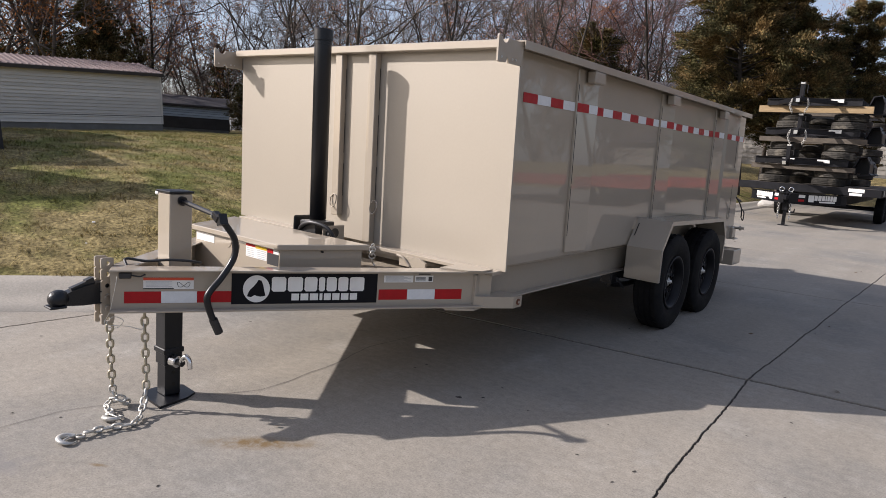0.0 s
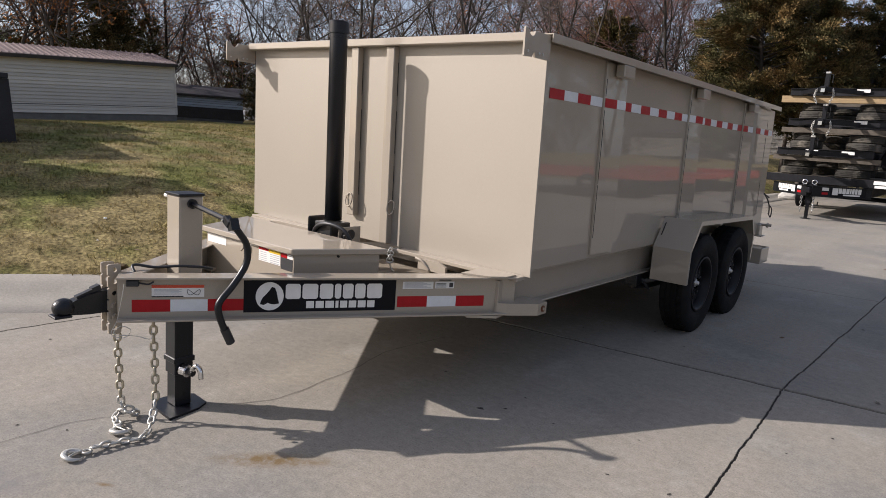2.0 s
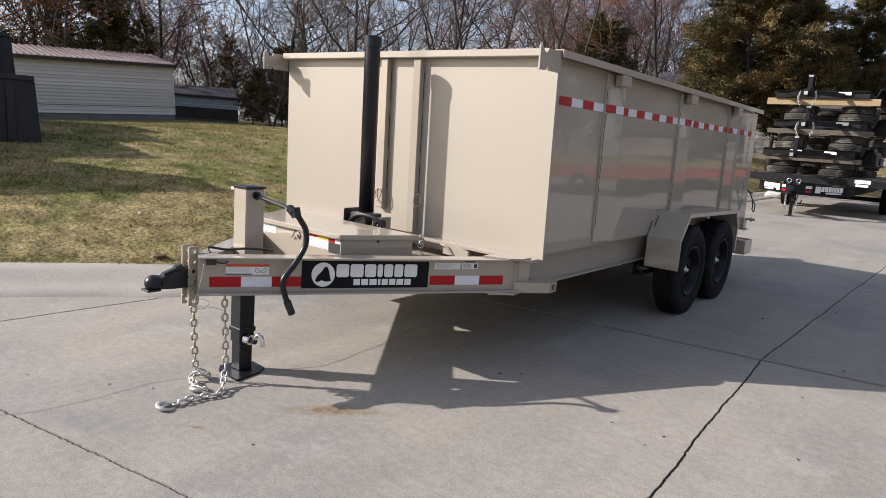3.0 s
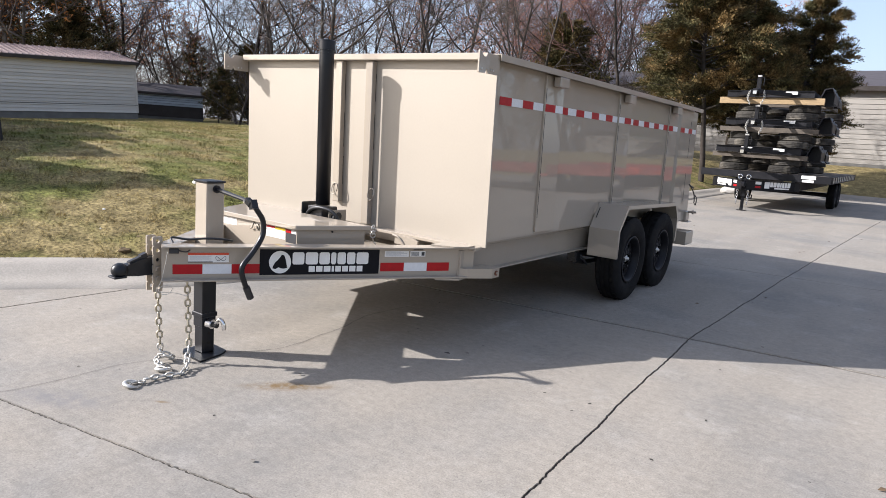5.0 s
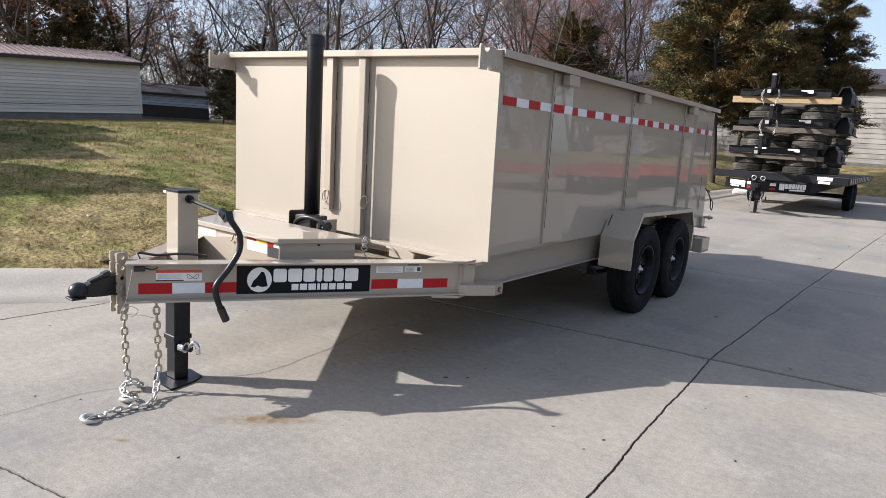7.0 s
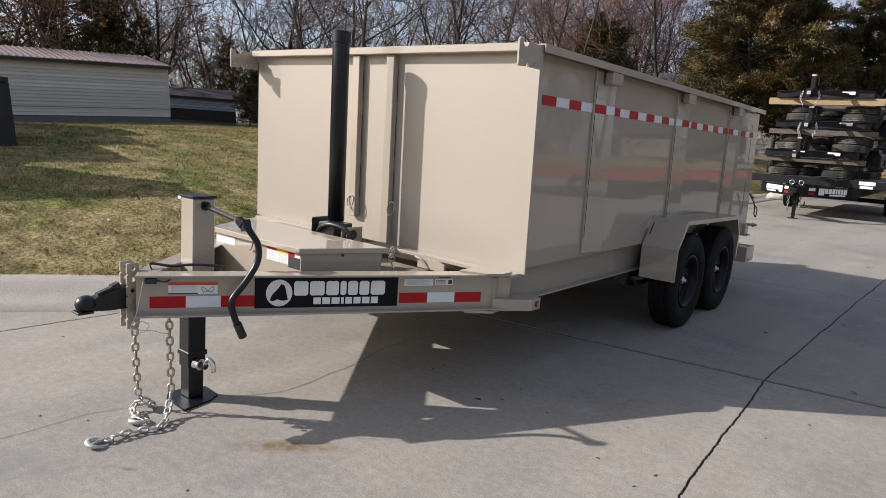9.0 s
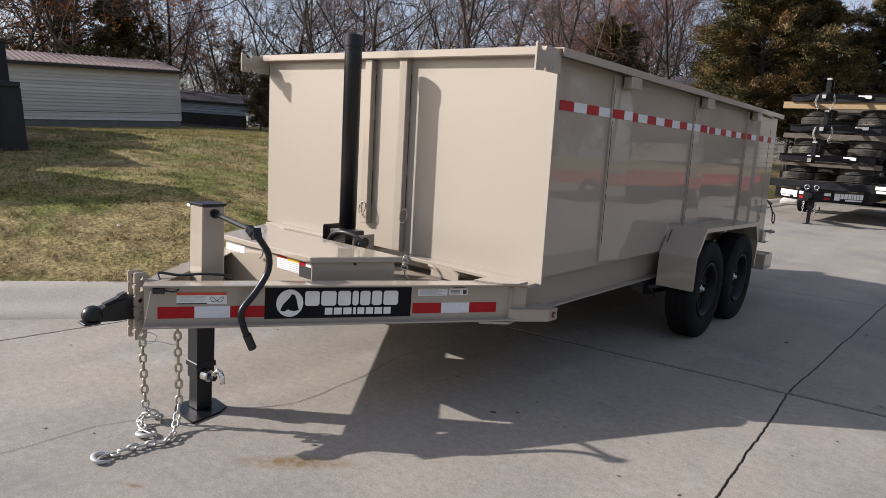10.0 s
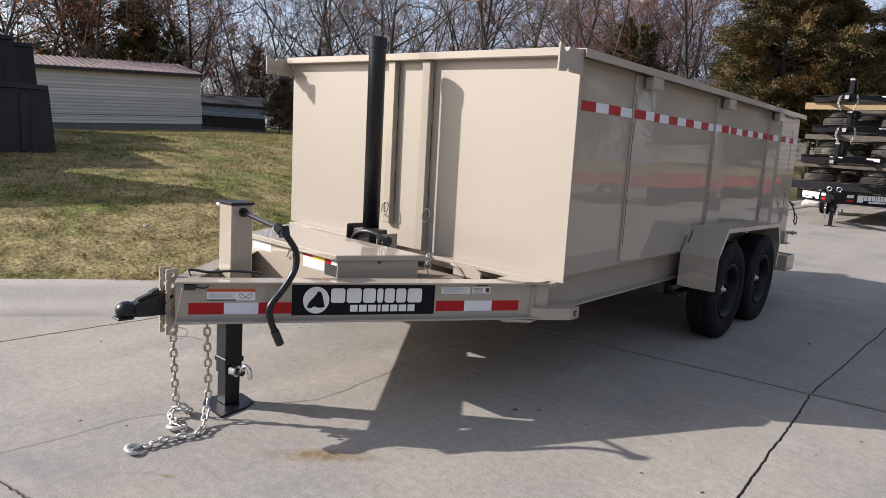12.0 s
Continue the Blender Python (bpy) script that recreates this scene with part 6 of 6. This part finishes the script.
# Woods behind sheds and yard, by bearing and distance.
for row, (d0, d1, step) in enumerate(((39, 46, 4.6), (48, 58, 5.0), (62, 80, 4.5))):
    az = 12.0 if row == 0 else -6.0
    step *= 1.3
    while az < 90:
        d = rnd.uniform(d0, d1)
        p = by_bearing(az + rnd.uniform(-0.9, 0.9), d)
        inside_hall = -23 < p.x < 8 and 36.5 < p.y < 49
        close = 54 < az < 80 and d < 47
        if not inside_hall and not close and not (row == 2 and az > 50 and rnd.random() < 0.6) and not (az < 9 and d < 62):
            k = rnd.choice(kinds + [kinds[0], kinds[1], kinds[3]] + ([sparse] if rnd.random() < 0.5 else []))
            plant(k, p.x, p.y, rnd.uniform(0, 6.28), rnd.uniform(0.8, 1.15) * (0.5 if az < 8 else 0.8 if 40 < az < 64 else 1.0 if row < 2 else 1.15))
        az += step * rnd.uniform(0.7, 1.3)
for az, d, s in ((67.5, 45, 0.9), (63.0, 48, 0.95), (59.0, 49, 0.8), (48.5, 44, 0.8), (36.5, 46, 0.9), (31.0, 52, 0.95), (26.5, 55, 1.0)):
    p = by_bearing(az, d)
    plant(sparse, p.x, p.y, az * 7.0, s)
for az, d, s in ((69.3, 41, 0.95), (73.2, 41.5, 0.95), (77, 42, 1.0)):
    p = by_bearing(az, d)
    plant(oak, p.x, p.y, az, s)
for az, d, k, s in ((13.6, 26.0, 0, 0.98), (16.3, 28.0, 1, 0.70), (10.9, 27.5, 1, 0.82), (12.2, 30.5, 1, 0.78), (8.2, 29.0, 0, 0.82), (6.9, 30.0, 1, 0.62), (25.2, 31.0, 2, 0.85), (55.4, 38.0, 2, 0.45), (34.5, 40.0, 2, 0.55), (53.0, 42.0, 2, 0.7), (56.6, 49.5, 3, 0.62), (72.6, 44.0, 2, 0.6), (66.6, 41.0, 2, 1.0), (64.4, 43.0, 3, 0.62), (69.0, 44.0, 3, 0.7)):
    p = by_bearing(az, d)
    plant(cedars[k], p.x, p.y, az * 3.0, s)
for az, d, k, s in ((27.5, 29.0, 4, 0.85), (30.5, 31.0, 3, 0.75), (23.5, 30.0, 4, 0.9), (50.5, 34.0, 4, 1.05), (63.0, 49.0, 4, 1.2), (58.0, 49.5, 4, 1.1), (71.0, 44.0, 1, 0.9), (47.0, 38.0, 1, 0.8), (53.8, 40.0, 3, 0.8), (21.0, 28.0, 2, 0.8)):
    p = by_bearing(az, d)
    plant(kinds[k], p.x, p.y, az, s)
for az, d, s in ((46.5, 37.0, 1.0), (51.5, 40.0, 0.95), (39.0, 41.0, 0.9), (62.5, 46.0, 1.0), (70.5, 47.0, 1.0)):
    p = by_bearing(az, d)
    plant(spreader, p.x, p.y, az * 5.0, s)
az = 20.0
while az < 60:
    p = by_bearing(az, rnd.uniform(37, 47))
    if not (-23 < p.x < 8 and 36.5 < p.y < 49) and az < 53.5:
        plant(rnd.choice((bush, brush, brush)), p.x, p.y, rnd.uniform(0, 6.28), rnd.uniform(0.7, 1.15), 0.1)
    az += rnd.uniform(1.6, 3.0)
az = 51.0
while az < 86:
    p = by_bearing(az, rnd.uniform(48, 54))
    plant(brush if az < 60 or rnd.random() < 0.8 else bush, p.x, p.y, rnd.uniform(0, 6.28), rnd.uniform(1.0, 1.7), 0.1)
    az += rnd.uniform(1.2, 2.4)
# Dim far thicket that closes the view between the trunks.
az = 13.0
while az < 90:
    p = by_bearing(az, rnd.uniform(60, 76))
    plant(brush if rnd.random() < 0.8 else bush, p.x, p.y, rnd.uniform(0, 6.28), rnd.uniform(0.9, 1.5), 0.2)
    az += rnd.uniform(1.6, 2.8)
# A denser stand behind the open end of the yard.
for k in range(11):
    az = 19.5 + 1.1 * k
    p = by_bearing(az, rnd.uniform(51, 62) if az < 29 else rnd.uniform(40, 60))
    plant(rnd.choice((kinds[2], kinds[5])), p.x, p.y, rnd.uniform(0, 6.28), rnd.uniform(0.9, 1.25))
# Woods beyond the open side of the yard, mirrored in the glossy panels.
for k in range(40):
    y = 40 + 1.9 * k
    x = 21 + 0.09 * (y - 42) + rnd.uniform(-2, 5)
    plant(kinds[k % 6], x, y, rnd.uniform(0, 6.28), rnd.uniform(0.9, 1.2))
    # Unseen extra trees, added to keep skylight off the trailer's side.
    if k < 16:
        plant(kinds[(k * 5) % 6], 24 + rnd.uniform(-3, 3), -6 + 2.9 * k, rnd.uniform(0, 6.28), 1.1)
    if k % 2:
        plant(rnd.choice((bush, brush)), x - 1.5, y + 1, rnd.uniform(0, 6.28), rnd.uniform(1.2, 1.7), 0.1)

# ---- unseen stock on the open side of the yard, mirrored in the glossy panels ----


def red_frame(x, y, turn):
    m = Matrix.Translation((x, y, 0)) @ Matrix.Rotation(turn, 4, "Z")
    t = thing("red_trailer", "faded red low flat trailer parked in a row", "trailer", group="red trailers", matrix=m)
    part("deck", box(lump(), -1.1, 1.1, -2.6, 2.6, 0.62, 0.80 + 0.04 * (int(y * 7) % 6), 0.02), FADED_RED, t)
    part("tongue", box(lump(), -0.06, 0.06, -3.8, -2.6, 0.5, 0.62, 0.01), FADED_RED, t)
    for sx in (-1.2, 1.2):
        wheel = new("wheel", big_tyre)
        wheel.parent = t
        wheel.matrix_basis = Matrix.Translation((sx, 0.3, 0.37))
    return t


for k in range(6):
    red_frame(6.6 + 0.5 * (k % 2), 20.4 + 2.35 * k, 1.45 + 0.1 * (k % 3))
bm = lump()
# Added out of view to give the panels a pale mirrored patch.
house = thing("white_building", "unseen pale building added for the panel reflections", "building", (14.5, 53.0, lawn_height(14.5, 53.0) - 0.1))
part("wall", box(lump(), -3, 3, -5, 10, 0.0, 1.75), SIDING_W, house)
part("roof", prism(lump(), [(-3.4, 1.75), (0, 2.7), (3.4, 1.75)], lambda a, b, c: (a, c, b), -5.4, 10.4), ROOF_GREY, house)
for k in range(4):
    part("window", box(lump(), -3.02, -3.001, -3.6 + 3.4 * k, -2.2 + 3.4 * k, 0.5, 1.4), BROWN, house)

# Unseen bushes added to break up the mirrored pale wall.
for k in range(7):
    plant(rnd.choice((bush, brush)), 9.0 + rnd.uniform(-1, 1), 38.0 + 2.4 * k, k * 1.3, rnd.uniform(0.5, 0.8), 0.1)

# Dead leaves blown on the concrete and the lawn.
rnd = random.Random(31)
lv, lf = [], []
for _ in range(170):
    x, y = rnd.uniform(-9, 1.5), rnd.uniform(0.5, 14)
    q = beyond_curb(x, y)
    if q < -0.3 and rnd.random() < 0.72:
        continue
    z = (0.006 if q < 0 else lawn_height(x, y) + 0.03)
    a, s = rnd.uniform(0, 6.28), rnd.uniform(0.012, 0.028)
    k = len(lv)
    for u, v2, dz in ((-1, 0, 0), (0, 0.5, 0.008), (1, 0, 0.004), (0, -0.45, 0.0)):
        lv.append((x + s * (u * math.cos(a) - v2 * math.sin(a)), y + s * (u * math.sin(a) + v2 * math.cos(a)), z + dz))
    lf.append((k, k + 1, k + 2, k + 3))
tagged(new("dead_leaves", raw_mesh("dead_leaves", lv, lf, DRYLEAF)), "scattered dry brown leaves", "leaves", kind="stuff")
